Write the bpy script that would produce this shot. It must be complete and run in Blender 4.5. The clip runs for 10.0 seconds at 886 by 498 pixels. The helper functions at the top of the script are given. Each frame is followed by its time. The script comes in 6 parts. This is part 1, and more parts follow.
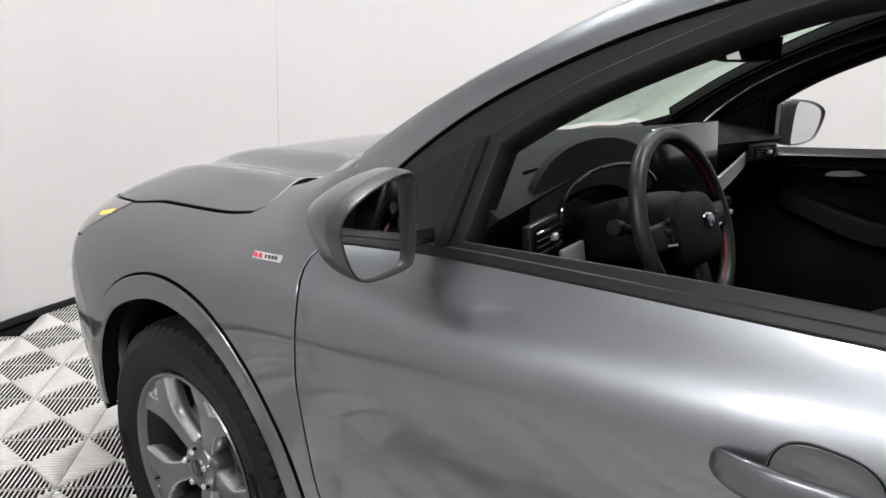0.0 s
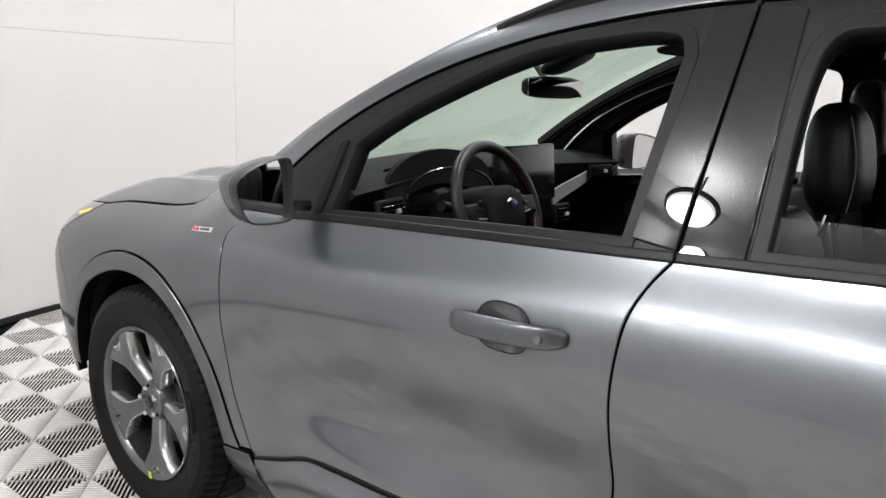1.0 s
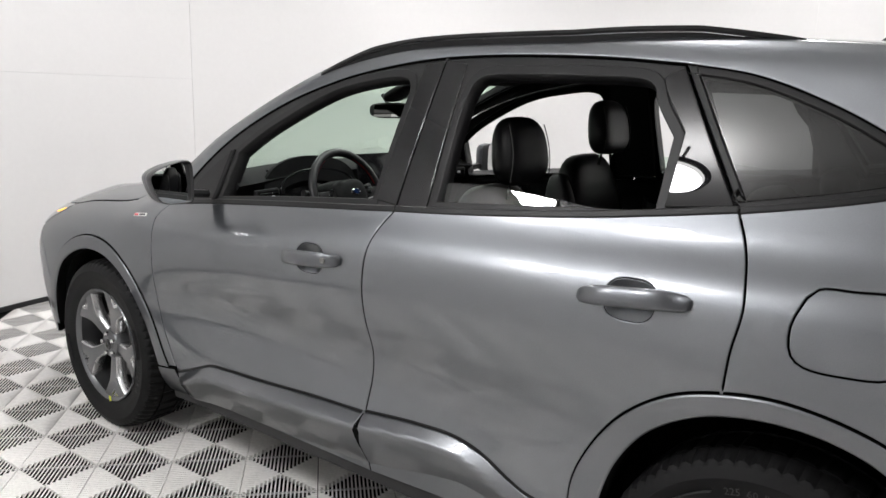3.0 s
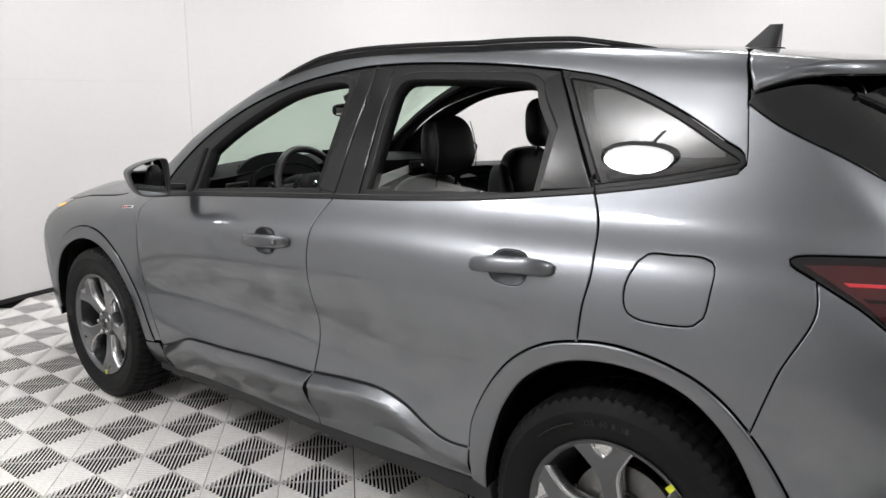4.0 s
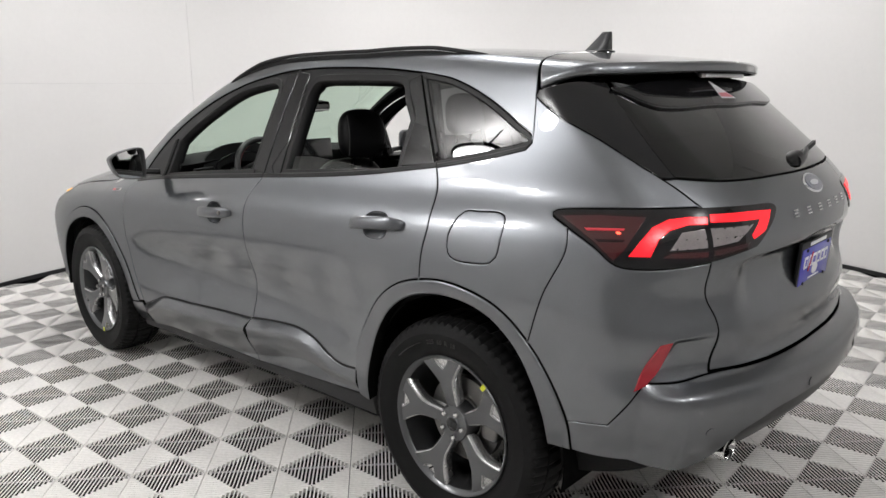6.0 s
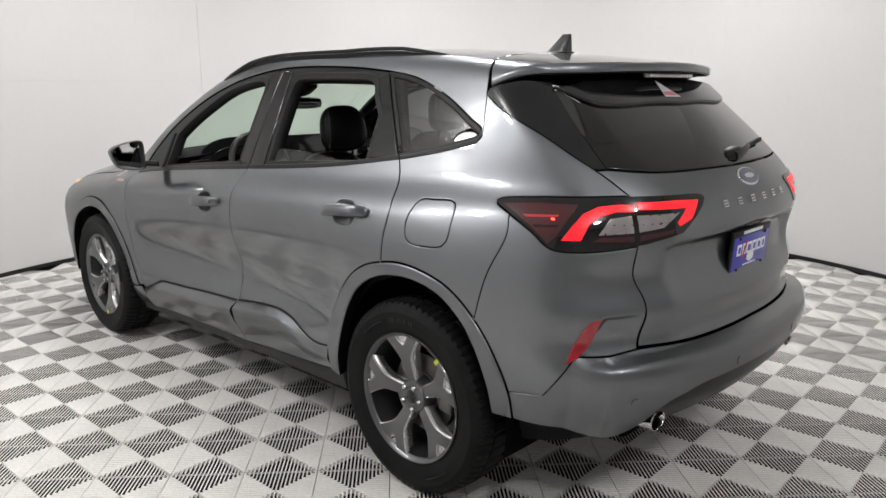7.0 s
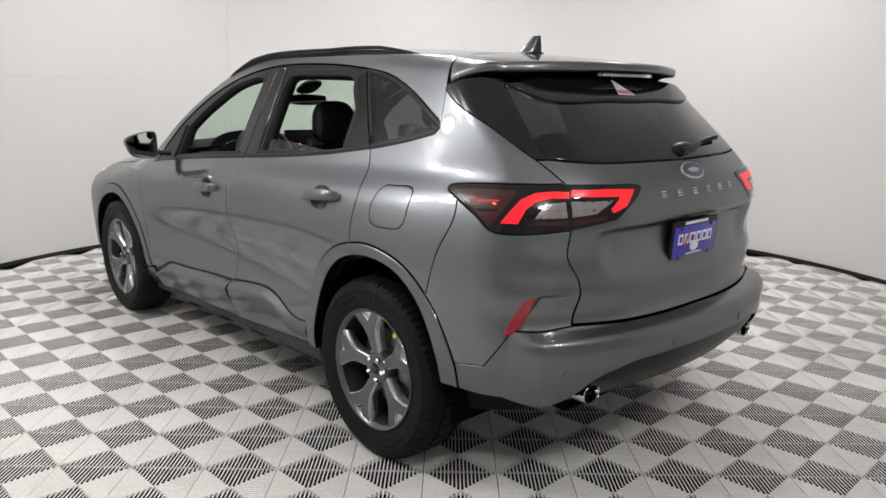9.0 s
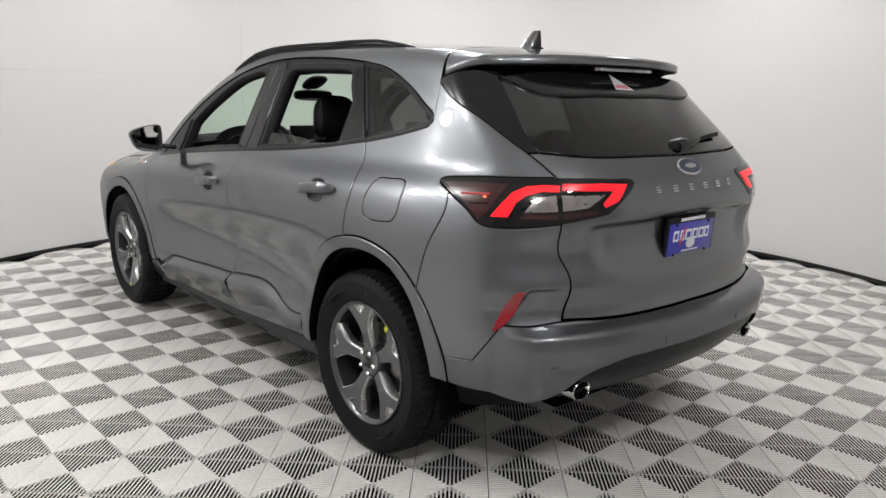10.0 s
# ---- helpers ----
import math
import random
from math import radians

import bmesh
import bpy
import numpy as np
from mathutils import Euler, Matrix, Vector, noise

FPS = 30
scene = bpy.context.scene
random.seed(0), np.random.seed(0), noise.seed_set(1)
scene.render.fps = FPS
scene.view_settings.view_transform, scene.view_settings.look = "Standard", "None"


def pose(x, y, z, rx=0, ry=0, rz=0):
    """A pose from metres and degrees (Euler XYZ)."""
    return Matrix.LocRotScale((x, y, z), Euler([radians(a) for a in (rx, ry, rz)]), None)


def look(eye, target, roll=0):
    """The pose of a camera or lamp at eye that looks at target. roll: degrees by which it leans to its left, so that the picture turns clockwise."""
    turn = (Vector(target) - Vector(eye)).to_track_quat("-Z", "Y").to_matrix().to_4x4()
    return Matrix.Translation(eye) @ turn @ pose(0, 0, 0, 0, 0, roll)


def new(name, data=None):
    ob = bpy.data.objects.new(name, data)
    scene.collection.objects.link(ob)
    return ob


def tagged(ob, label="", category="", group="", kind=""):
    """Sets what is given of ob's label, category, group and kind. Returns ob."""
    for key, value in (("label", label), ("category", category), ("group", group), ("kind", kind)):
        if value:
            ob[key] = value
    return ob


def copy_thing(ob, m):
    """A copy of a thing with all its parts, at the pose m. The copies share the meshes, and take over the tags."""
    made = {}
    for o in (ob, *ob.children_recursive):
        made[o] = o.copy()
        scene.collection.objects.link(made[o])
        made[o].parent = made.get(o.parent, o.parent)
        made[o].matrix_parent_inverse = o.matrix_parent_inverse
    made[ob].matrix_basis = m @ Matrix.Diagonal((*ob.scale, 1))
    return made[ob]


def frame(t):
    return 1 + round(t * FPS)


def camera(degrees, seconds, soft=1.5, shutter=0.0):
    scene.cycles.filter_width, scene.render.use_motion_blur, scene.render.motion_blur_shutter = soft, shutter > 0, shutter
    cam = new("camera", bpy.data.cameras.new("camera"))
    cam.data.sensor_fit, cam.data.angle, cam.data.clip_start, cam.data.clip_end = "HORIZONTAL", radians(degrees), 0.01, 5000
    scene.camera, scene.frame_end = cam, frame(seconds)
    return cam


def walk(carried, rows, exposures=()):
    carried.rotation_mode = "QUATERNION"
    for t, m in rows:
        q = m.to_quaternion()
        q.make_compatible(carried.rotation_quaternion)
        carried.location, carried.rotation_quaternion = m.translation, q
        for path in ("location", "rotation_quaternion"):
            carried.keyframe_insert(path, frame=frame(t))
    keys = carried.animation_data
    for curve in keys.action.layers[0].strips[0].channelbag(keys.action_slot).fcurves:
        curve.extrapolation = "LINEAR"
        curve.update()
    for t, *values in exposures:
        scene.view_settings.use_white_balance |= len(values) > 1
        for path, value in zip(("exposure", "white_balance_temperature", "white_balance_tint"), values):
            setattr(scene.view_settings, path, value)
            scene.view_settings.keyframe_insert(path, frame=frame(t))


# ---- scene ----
cam = camera(61.6, 10.0)
PATH = [
    (0, (-1.682, -0.125, 1.413), (-0.23, 1.114, 0.815), 2.3),
    (0.5, (-1.846, -0.429, 1.386), (-0.344, 0.796, 0.892), 3.1),
    (1, (-1.996, -0.728, 1.398), (-0.475, 0.488, 0.94), 2.9),
    (1.5, (-2.116, -1.01, 1.411), (-0.585, 0.201, 0.977), 2.5),
    (2, (-2.22, -1.271, 1.432), (-0.678, -0.066, 1.016), 2.1),
    (2.5, (-2.324, -1.49, 1.438), (-0.781, -0.284, 1.035), 1.8),
    (3.8, (-2.45, -2.033, 1.46), (-0.933, -0.797, 1.046), 0.7),
    (4, (-2.474, -2.127, 1.468), (-0.968, -0.878, 1.051), 0.5),
    (4.5, (-2.51, -2.33, 1.467), (-1.021, -1.062, 1.047), 0.2),
    (5, (-2.547, -2.532, 1.471), (-1.075, -1.246, 1.048), -0.1),
    (5.5, (-2.577, -2.723, 1.479), (-1.122, -1.419, 1.052), -0.2),
    (6, (-2.588, -2.917, 1.48), (-1.15, -1.596, 1.051), -0.4),
    (7.5, (-2.594, -3.335, 1.47), (-1.215, -1.951, 1.042), 0.2),
    (8, (-2.59, -3.444, 1.466), (-1.231, -2.039, 1.042), 0.4),
    (8.5, (-2.564, -3.53, 1.455), (-1.226, -2.105, 1.035), 0.5),
    (9, (-2.532, -3.591, 1.442), (-1.215, -2.145, 1.024), 0.7),
    (9.5, (-2.495, -3.625, 1.422), (-1.197, -2.161, 1.008), 0.9),
    (10, (-2.456, -3.649, 1.41), (-1.175, -2.169, 0.997), 1.2),
]
walk(cam, [(t, look(eye, target, roll)) for t, eye, target, roll in PATH],
     [(0, 0.17, 6400, 11), (4.5, 0.06, 6420, 11), (7.5, -0.10, 6500, 10), (10, -0.14, 6500, 10)])

# ---- light: a closed, round photo booth, lit by round lamps in its ceiling, most of them added ----
ROOM_C, ROOM_R, ROOM_LONG, CEILING_Z = Vector((0.40, -0.24)), 3.74, 2.3, 3.40
AWAY = Vector((-0.707, -0.707))          # the way in which the booth is drawn out, towards the camera
world = bpy.data.worlds.new("world")
scene.world = world
world.use_nodes = True
world.node_tree.nodes["Background"].inputs[0].default_value = (0.02, 0.02, 0.02, 1)
scene.view_settings.exposure = 0.0
# First two are placed from reflections; the others are added to light the booth.
LAMPS = [(-3.24, 1.01), (-2.92, -0.1), (-2.5, -3.8), (-0.7, -4.4), (2.8, -0.4), (1.9, 1.6), (-0.1, 2.0), (0.3, -0.2)]
LAMP_W, LAMP_R, LAMP_Z = 21.6, 0.20, 3.10
UPLIGHT = [1.1, 1.1, 0.6, 0.8, 1.5, 1.0, 0.6, 1.5]      # added upward light of each lamp, as a share of LAMP_W, to brighten the ceiling

# ---- materials ----
def surface(name, colour, rough=0.5, metal=0.0, vary=0.08, scale=6.0, fine=0.05, fine_scale=220.0, bump=0.0, bump_scale=300.0,
            coat=0.0, coat_rough=0.03, rough_vary=0.08, spec=0.5, coat_ior=1.5, rim_tint=1.0):
    """A principled material whose colour and roughness vary at two scales, with a fine relief."""
    m = bpy.data.materials.new(name)
    m.use_nodes = True
    nt = m.node_tree
    bsdf = nt.nodes["Principled BSDF"]
    link = nt.links.new
    co = nt.nodes.new("ShaderNodeTexCoord").outputs["Object"]

    def noisy(s, detail=4):
        n = nt.nodes.new("ShaderNodeTexNoise")
        n.inputs["Scale"].default_value, n.inputs["Detail"].default_value = s, detail
        link(co, n.inputs["Vector"])
        return n.outputs["Fac"]

    def spread(fac, lo, hi):
        r = nt.nodes.new("ShaderNodeMapRange")
        link(fac, r.inputs[0])
        r.inputs[1].default_value, r.inputs[2].default_value, r.inputs[3].default_value, r.inputs[4].default_value = 0.25, 0.75, lo, hi
        return r.outputs[0]

    big, small = noisy(scale), noisy(fine_scale, 2)
    mul = nt.nodes.new("ShaderNodeMath")
    mul.operation = "MULTIPLY"
    link(spread(big, 1 - vary, 1 + vary), mul.inputs[0])
    link(spread(small, 1 - fine, 1 + fine), mul.inputs[1])
    tint = nt.nodes.new("ShaderNodeVectorMath")
    tint.operation = "SCALE"
    tint.inputs[0].default_value = colour
    link(mul.outputs[0], tint.inputs["Scale"])
    link(tint.outputs[0], bsdf.inputs["Base Color"])
    link(spread(big, max(rough - rough_vary * rough, 0), min(rough + rough_vary * rough, 1)), bsdf.inputs["Roughness"])
    bsdf.inputs["Metallic"].default_value = metal
    bsdf.inputs["Specular IOR Level"].default_value = spec
    bsdf.inputs["Coat Weight"].default_value, bsdf.inputs["Coat Roughness"].default_value = coat, coat_rough
    bsdf.inputs["Specular Tint"].default_value = (rim_tint, rim_tint, rim_tint, 1)
    bsdf.inputs["Coat IOR"].default_value = coat_ior
    if bump:
        b = nt.nodes.new("ShaderNodeBump")
        b.inputs["Strength"].default_value, b.inputs["Distance"].default_value = bump, 0.001
        link(noisy(bump_scale, 3), b.inputs["Height"])
        link(b.outputs[0], bsdf.inputs["Normal"])
    return m


def glassy(name, tint, rough=0.0, see=0.9):
    """A thin pane: it lets tinted light straight through and mirrors by Fresnel."""
    m = bpy.data.materials.new(name)
    m.use_nodes = True
    nt = m.node_tree
    nt.nodes.remove(nt.nodes["Principled BSDF"])
    out = nt.nodes["Material Output"]
    t, g, f, pw, mad, mix = (nt.nodes.new("ShaderNode" + k) for k in ("BsdfTransparent", "BsdfGlossy", "LayerWeight", "Math", "Math", "MixShader"))
    t.inputs[0].default_value = (*(c * see for c in tint), 1)
    g.inputs[0].default_value, g.inputs["Roughness"].default_value = (0.95, 0.95, 0.95, 1), rough
    pw.operation, mad.operation = "POWER", "MULTIPLY_ADD"
    f.inputs["Blend"].default_value, pw.inputs[1].default_value = 0.5, 4.0
    mad.inputs[1].default_value, mad.inputs[2].default_value = 0.85, 0.06
    nt.links.new(f.outputs["Facing"], pw.inputs[0])
    nt.links.new(pw.outputs[0], mad.inputs[0])
    nt.links.new(mad.outputs[0], mix.inputs[0])
    nt.links.new(t.outputs[0], mix.inputs[1])
    nt.links.new(g.outputs[0], mix.inputs[2])
    nt.links.new(mix.outputs[0], out.inputs[0])
    return m


def glowing(name, colour, strength, base=None):
    m = surface(name, base or colour, 0.25, vary=0.03, fine=0.02)
    bsdf = m.node_tree.nodes["Principled BSDF"]
    bsdf.inputs["Emission Color"].default_value, bsdf.inputs["Emission Strength"].default_value = (*colour, 1), strength
    return m


PAINT = surface("grey metallic paint", (0.188, 0.199, 0.213), 0.39, 1.0, 0.02, 2, 0.10, 900, 0.02, 700, coat=1.0, coat_rough=0.012, coat_ior=1.6, rim_tint=0.25)
PAINT_HANDLE = surface("grey handle paint", (0.125, 0.131, 0.141), 0.34, 0.9, 0.03, 3, 0.10, 900, 0.02, 700, coat=0.7, coat_rough=0.06)
PAINT_SATIN = surface("grey trim paint", (0.170, 0.178, 0.189), 0.36, 0.98, 0.03, 3, 0.10, 900, 0.02, 700, coat=1.0, coat_rough=0.015, coat_ior=1.5, rim_tint=0.25)
FIN_GREY = surface("dark grey fin paint", (0.030, 0.031, 0.033), 0.4, 0.5, 0.04, 5, 0.05, 600, coat=0.5, coat_rough=0.08)
BLACK_GLOSS = surface("gloss black trim", (0.010, 0.010, 0.011), 0.6, 0, 0.05, 5, 0.03, 300, coat=1.0, coat_rough=0.012, spec=0.0, coat_ior=1.5)
BLACK_SATIN = surface("satin black trim", (0.009, 0.009, 0.0095), 0.38, 0, 0.10, 8, 0.06, 300, 0.08, 500, spec=0.22)
FRAME_GREY = surface("dark grey window frame", (0.011, 0.0112, 0.0118), 0.38, 0.0, 0.06, 8, 0.05, 400, 0.05, 500, spec=0.26)
PLASTIC = surface("dark grain plastic", (0.024, 0.024, 0.025), 0.55, 0, 0.12, 7, 0.10, 400, 0.35, 650, spec=0.35)
RUBBER = surface("tyre rubber", (0.0085, 0.0085, 0.0088), 0.58, 0, 0.22, 9, 0.10, 260, 0.25, 420, spec=0.14)
PLASTIC_MID = surface("dark grey satin plastic", (0.040, 0.040, 0.042), 0.36, 0.15, 0.06, 7, 0.06, 400, 0.12, 500, spec=0.4)
MARK_GREY = surface("raised rubber marks", (0.022, 0.022, 0.022), 0.5, 0, 0.1, 20, 0.1, 300)
MIRROR_SHELL = surface("grey mirror shell paint", (0.100, 0.105, 0.113), 0.36, 0.8, 0.03, 3, 0.10, 900, 0.02, 700, coat=0.6, coat_rough=0.12)
LINER_AND_SHADE = surface("black liner felt and joint shade", (0.004, 0.004, 0.004), 0.95, 0, 0.2, 9, 0.15, 300, 0.4, 300, spec=0.02)
ALLOY_EDGE = surface("silvery spoke edge paint", (0.46, 0.46, 0.465), 0.26, 0.9, 0.05, 9, 0.05, 700, coat=0.4, coat_rough=0.06)
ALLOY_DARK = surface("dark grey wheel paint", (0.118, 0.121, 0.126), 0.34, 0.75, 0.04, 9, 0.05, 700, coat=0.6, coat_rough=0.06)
# Darker copy of the wheel paint: the barrel's shade is in its colour.
ALLOY_SHADE = surface("shade-dark rim barrel", (0.020, 0.0205, 0.0215), 0.45, 0.5, 0.06, 9, 0.05, 700)
ALLOY_BRIGHT = surface("machined aluminium", (0.62, 0.62, 0.62), 0.24, 1.0, 0.05, 14, 0.08, 900, 0.05, 900)
STEEL = surface("brake steel", (0.22, 0.215, 0.21), 0.42, 0.9, 0.15, 20, 0.12, 400, 0.15, 300)
CHROME = surface("chrome", (0.72, 0.72, 0.72), 0.10, 1.0, 0.03, 10, 0.02, 300)
LEATHER = surface("black leather", (0.013, 0.013, 0.014), 0.42, 0, 0.12, 7, 0.10, 300, 0.35, 260, spec=0.35)
TRIM_SOFT = surface("black soft trim", (0.0085, 0.0088, 0.0092), 0.75, 0, 0.12, 6, 0.10, 300, 0.30, 500, spec=0.14)
LINING = surface("black roof lining", (0.009, 0.009, 0.0092), 0.95, 0, 0.15, 6, 0.15, 500, 0.3, 600, spec=0.08)
SILVER = surface("satin silver trim", (0.50, 0.50, 0.50), 0.34, 0.35, 0.04, 9, 0.04, 500)
RED_THREAD = surface("red stitching thread", (0.32, 0.010, 0.014), 0.6, 0, 0.15, 40, 0.2, 600)
GREY_THREAD = surface("grey stitching thread", (0.06, 0.06, 0.06), 0.6, 0, 0.15, 40, 0.2, 600)
SCREEN = surface("dark glass screen", (0.010, 0.010, 0.011), 0.16, 0, 0.05, 5, 0.02, 300, coat=0.6, coat_rough=0.1)
CLEAR = glassy("clear window glass", (0.82, 0.93, 0.86), see=0.95)
SHIELD = glassy("green windscreen glass", (0.74, 0.90, 0.78), see=0.92)
REAR_GLASS = glassy("dark rear glass", (0.05, 0.052, 0.052), see=0.7)
PRIVACY = glassy("dark privacy glass", (0.12, 0.125, 0.125), see=0.75)
LENS_RED = surface("dark red lamp lens", (0.055, 0.002, 0.004), 0.14, 0, 0.15, 30, 0.05, 300, coat=1.0, coat_rough=0.01)
LENS_SMOKE = surface("smoky headlamp lens", (0.13, 0.125, 0.125), 0.2, 0.3, 0.15, 25, 0.08, 160, 0.3, 90, coat=1.0, coat_rough=0.01)
LENS_CLEAR = surface("clear lamp lens", (0.34, 0.31, 0.31), 0.18, 0.45, 0.12, 30, 0.06, 200, 0.4, 120, coat=1.0, coat_rough=0.01)
RED_GLOW = glowing("lit red light bar", (1.0, 0.012, 0.02), 1.0, (0.55, 0.01, 0.02))
AMBER_GLOW = glowing("lit amber marker", (1.0, 0.40, 0.05), 1.0, (0.7, 0.4, 0.08))
REFLECTOR = surface("red reflector", (0.32, 0.004, 0.014), 0.22, 0, 0.08, 40, 0.1, 500, 0.3, 400, coat=1.0, coat_rough=0.03)
MIRROR = surface("mirror glass", (0.86, 0.87, 0.87), 0.02, 1.0, 0.01, 3, 0.0, 100, rough_vary=0)
PLATE_BLUE = surface("blue printed plate", (0.035, 0.035, 0.42), 0.35, 0, 0.05, 9, 0.03, 300, coat=0.4)
WHITE_PRINT = surface("white print", (0.78, 0.78, 0.80), 0.4, 0, 0.03, 20, 0.02, 300)
RED_PRINT = surface("red print", (0.55, 0.035, 0.05), 0.4, 0, 0.03, 20, 0.02, 300)
BADGE_BLUE = surface("dark blue enamel", (0.012, 0.030, 0.10), 0.2, 0.2, 0.05, 20, 0.02, 300, coat=1.0)
STICKER_YELLOW = surface("yellow paper sticker", (0.62, 0.66, 0.03), 0.6, 0, 0.08, 60, 0.05, 400)
STICKER_RED = surface("pale pink sticker", (0.62, 0.20, 0.24), 0.5, 0, 0.1, 60, 0.05, 400)
# Near-black rib flanks: the shade of the gaps is put into the colour.
TILE_RIB_SHADE = surface("shade-dark tile rib side", (0.030, 0.029, 0.027), 0.8, 0, 0.25, 4, 0.2, 120, spec=0.1)
TILE = surface("light grey plastic tile", (0.82, 0.803, 0.775), 0.50, 0, 0.16, 2.2, 0.08, 60, 0.15, 200)
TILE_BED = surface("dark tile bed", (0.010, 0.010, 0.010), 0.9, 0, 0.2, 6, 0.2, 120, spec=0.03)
WALL = surface("white booth wall", (0.655, 0.648, 0.640), 0.75, 0, 0.025, 0.7, 0.012, 30, 0.10, 60)
WALL_DIM = surface("dimmed grey wall", (0.24, 0.237, 0.232), 0.85, 0, 0.06, 0.9, 0.03, 30, 0.10, 60)
WALL_SEAM = surface("grey wall joint", (0.55, 0.54, 0.53), 0.8, 0, 0.05, 3, 0.02, 50)
CEIL = surface("white painted ceiling", (0.84, 0.835, 0.825), 0.85, 0, 0.05, 1.0, 0.03, 60, 0.15, 80)
SKIRT = surface("black rubber skirting", (0.014, 0.014, 0.015), 0.5, 0, 0.15, 5, 0.08, 200, 0.1, 200, spec=0.3)
LAMP_GLOW = glowing("lit lamp diffuser", (1.0, 0.985, 0.955), 14.0, (0.8, 0.8, 0.8))


# ---- shape of the car's body: nose towards +y, left side at -x, wheels on z = 0 ----
AXLE_F, AXLE_R, HUB_Z, TYRE_R = 1.29, -1.367, 0.365, 0.366


def spline(xs, ys):
    """A smooth curve through the knots (monotone cubic), straight beyond its ends; takes numpy arrays."""
    xs, ys = np.array(xs, float), np.array(ys, float)
    h, d = np.diff(xs), np.diff(ys, axis=0)
    s = d / h.reshape((-1,) + (1,) * (ys.ndim - 1))
    m = np.concatenate([s[:1], (s[1:] + s[:-1]) / 2, s[-1:]])
    flat = np.concatenate([np.zeros_like(s[:1], bool), s[1:] * s[:-1] <= 0, np.zeros_like(s[:1], bool)])
    m = np.where(flat, 0, m)

    def at(x):
        x = np.asarray(x, float)
        i = np.minimum(np.maximum(np.searchsorted(xs, x) - 1, 0), len(xs) - 2)
        w = h[i]
        t = (x - xs[i]) / w
        tc = np.minimum(np.maximum(t, 0), 1)
        over_end = (t - tc) * w
        q = 1 - tc
        c0, c1, c2, c3 = (1 + 2 * tc) * q * q, tc * q * q * w, tc * tc * (3 - 2 * tc), -tc * tc * q * w
        if ys.ndim > 1:
            c0, c1, c2, c3, over_end, t = (v[..., None] for v in (c0, c1, c2, c3, over_end, t))
        return c0 * ys[i] + c1 * m[i] + c2 * ys[i + 1] + c3 * m[i + 1] + over_end * np.where(t < 0, m[i], m[i + 1])
    return at


# half width of the side: levels of height down, stations along the car across
SIDE_Y = [-2.1, -1.75, -1.35, -0.85, -0.25, 0.4, 0.95, 1.4, 1.8, 2.1]
SIDE_Z = [0.22, 0.40, 0.46, 0.52, 0.60, 0.68, 0.80, 0.92, 1.02, 1.11]
SIDE_X = [
    [0.74, 0.79, 0.84, 0.85, 0.845, 0.845, 0.85, 0.87, 0.86, 0.78],
    [0.785, 0.848, 0.900, 0.892, 0.880, 0.880, 0.888, 0.905, 0.89, 0.81],
    [0.798, 0.858, 0.903, 0.892, 0.882, 0.882, 0.888, 0.907, 0.895, 0.82],
    [0.808, 0.866, 0.905, 0.885, 0.870, 0.870, 0.888, 0.908, 0.90, 0.83],
    [0.815, 0.870, 0.903, 0.874, 0.852, 0.853, 0.889, 0.909, 0.903, 0.835],
    [0.81, 0.867, 0.899, 0.876, 0.854, 0.856, 0.894, 0.910, 0.904, 0.84],
    [0.80, 0.872, 0.904, 0.896, 0.890, 0.892, 0.902, 0.906, 0.895, 0.83],
    [0.768, 0.860, 0.893, 0.901, 0.900, 0.900, 0.900, 0.893, 0.86, 0.80],
    [0.715, 0.818, 0.857, 0.878, 0.884, 0.882, 0.876, 0.850, 0.78, 0.70],
    [0.655, 0.752, 0.780, 0.805, 0.823, 0.795, 0.768, 0.740, 0.68, 0.60],
]
_levels = spline(SIDE_Y, np.array(SIDE_X).T)
_lean = spline([-2.1, -1.72, -1.48, -1.0, -0.3, 0.3, 0.7, 1.2], [0.33, 0.31, 0.365, 0.395, 0.41, 0.42, 0.42, 0.42])
# the roof line over the bonnet, windscreen, roof and spoiler, along the middle
_top = spline([-2.4, -1.95, -1.6, -1.2, -0.7, -0.2, 0.1, 0.4, 0.75, 1.02, 1.13, 1.5, 1.85, 2.1, 2.3],
              [1.47, 1.545, 1.585, 1.615, 1.637, 1.637, 1.605, 1.512, 1.340, 1.165, 1.095, 1.043, 0.992, 0.905, 0.72])
_back = spline([0.2, 0.36, 0.5, 0.62, 0.70, 0.79, 0.87, 0.93, 0.99, 1.1, 1.16, 1.22, 1.48, 1.7],
               [-2.06, -2.16, -2.245, -2.265, -2.212, -2.233, -2.206, -2.208, -2.228, -2.217, -2.18, -2.12, -1.815, -1.55])
_front = spline([0.2, 0.45, 0.7, 0.9, 1.1], [2.16, 2.25, 2.27, 2.22, 2.1])
BELT = 1.11
_rise = spline([-2.2, -1.6, -1.2, -0.25, 0.65, 1.2, 1.8], [0.06, 0.06, 0.04, 0.0, -0.075, -0.10, -0.12])


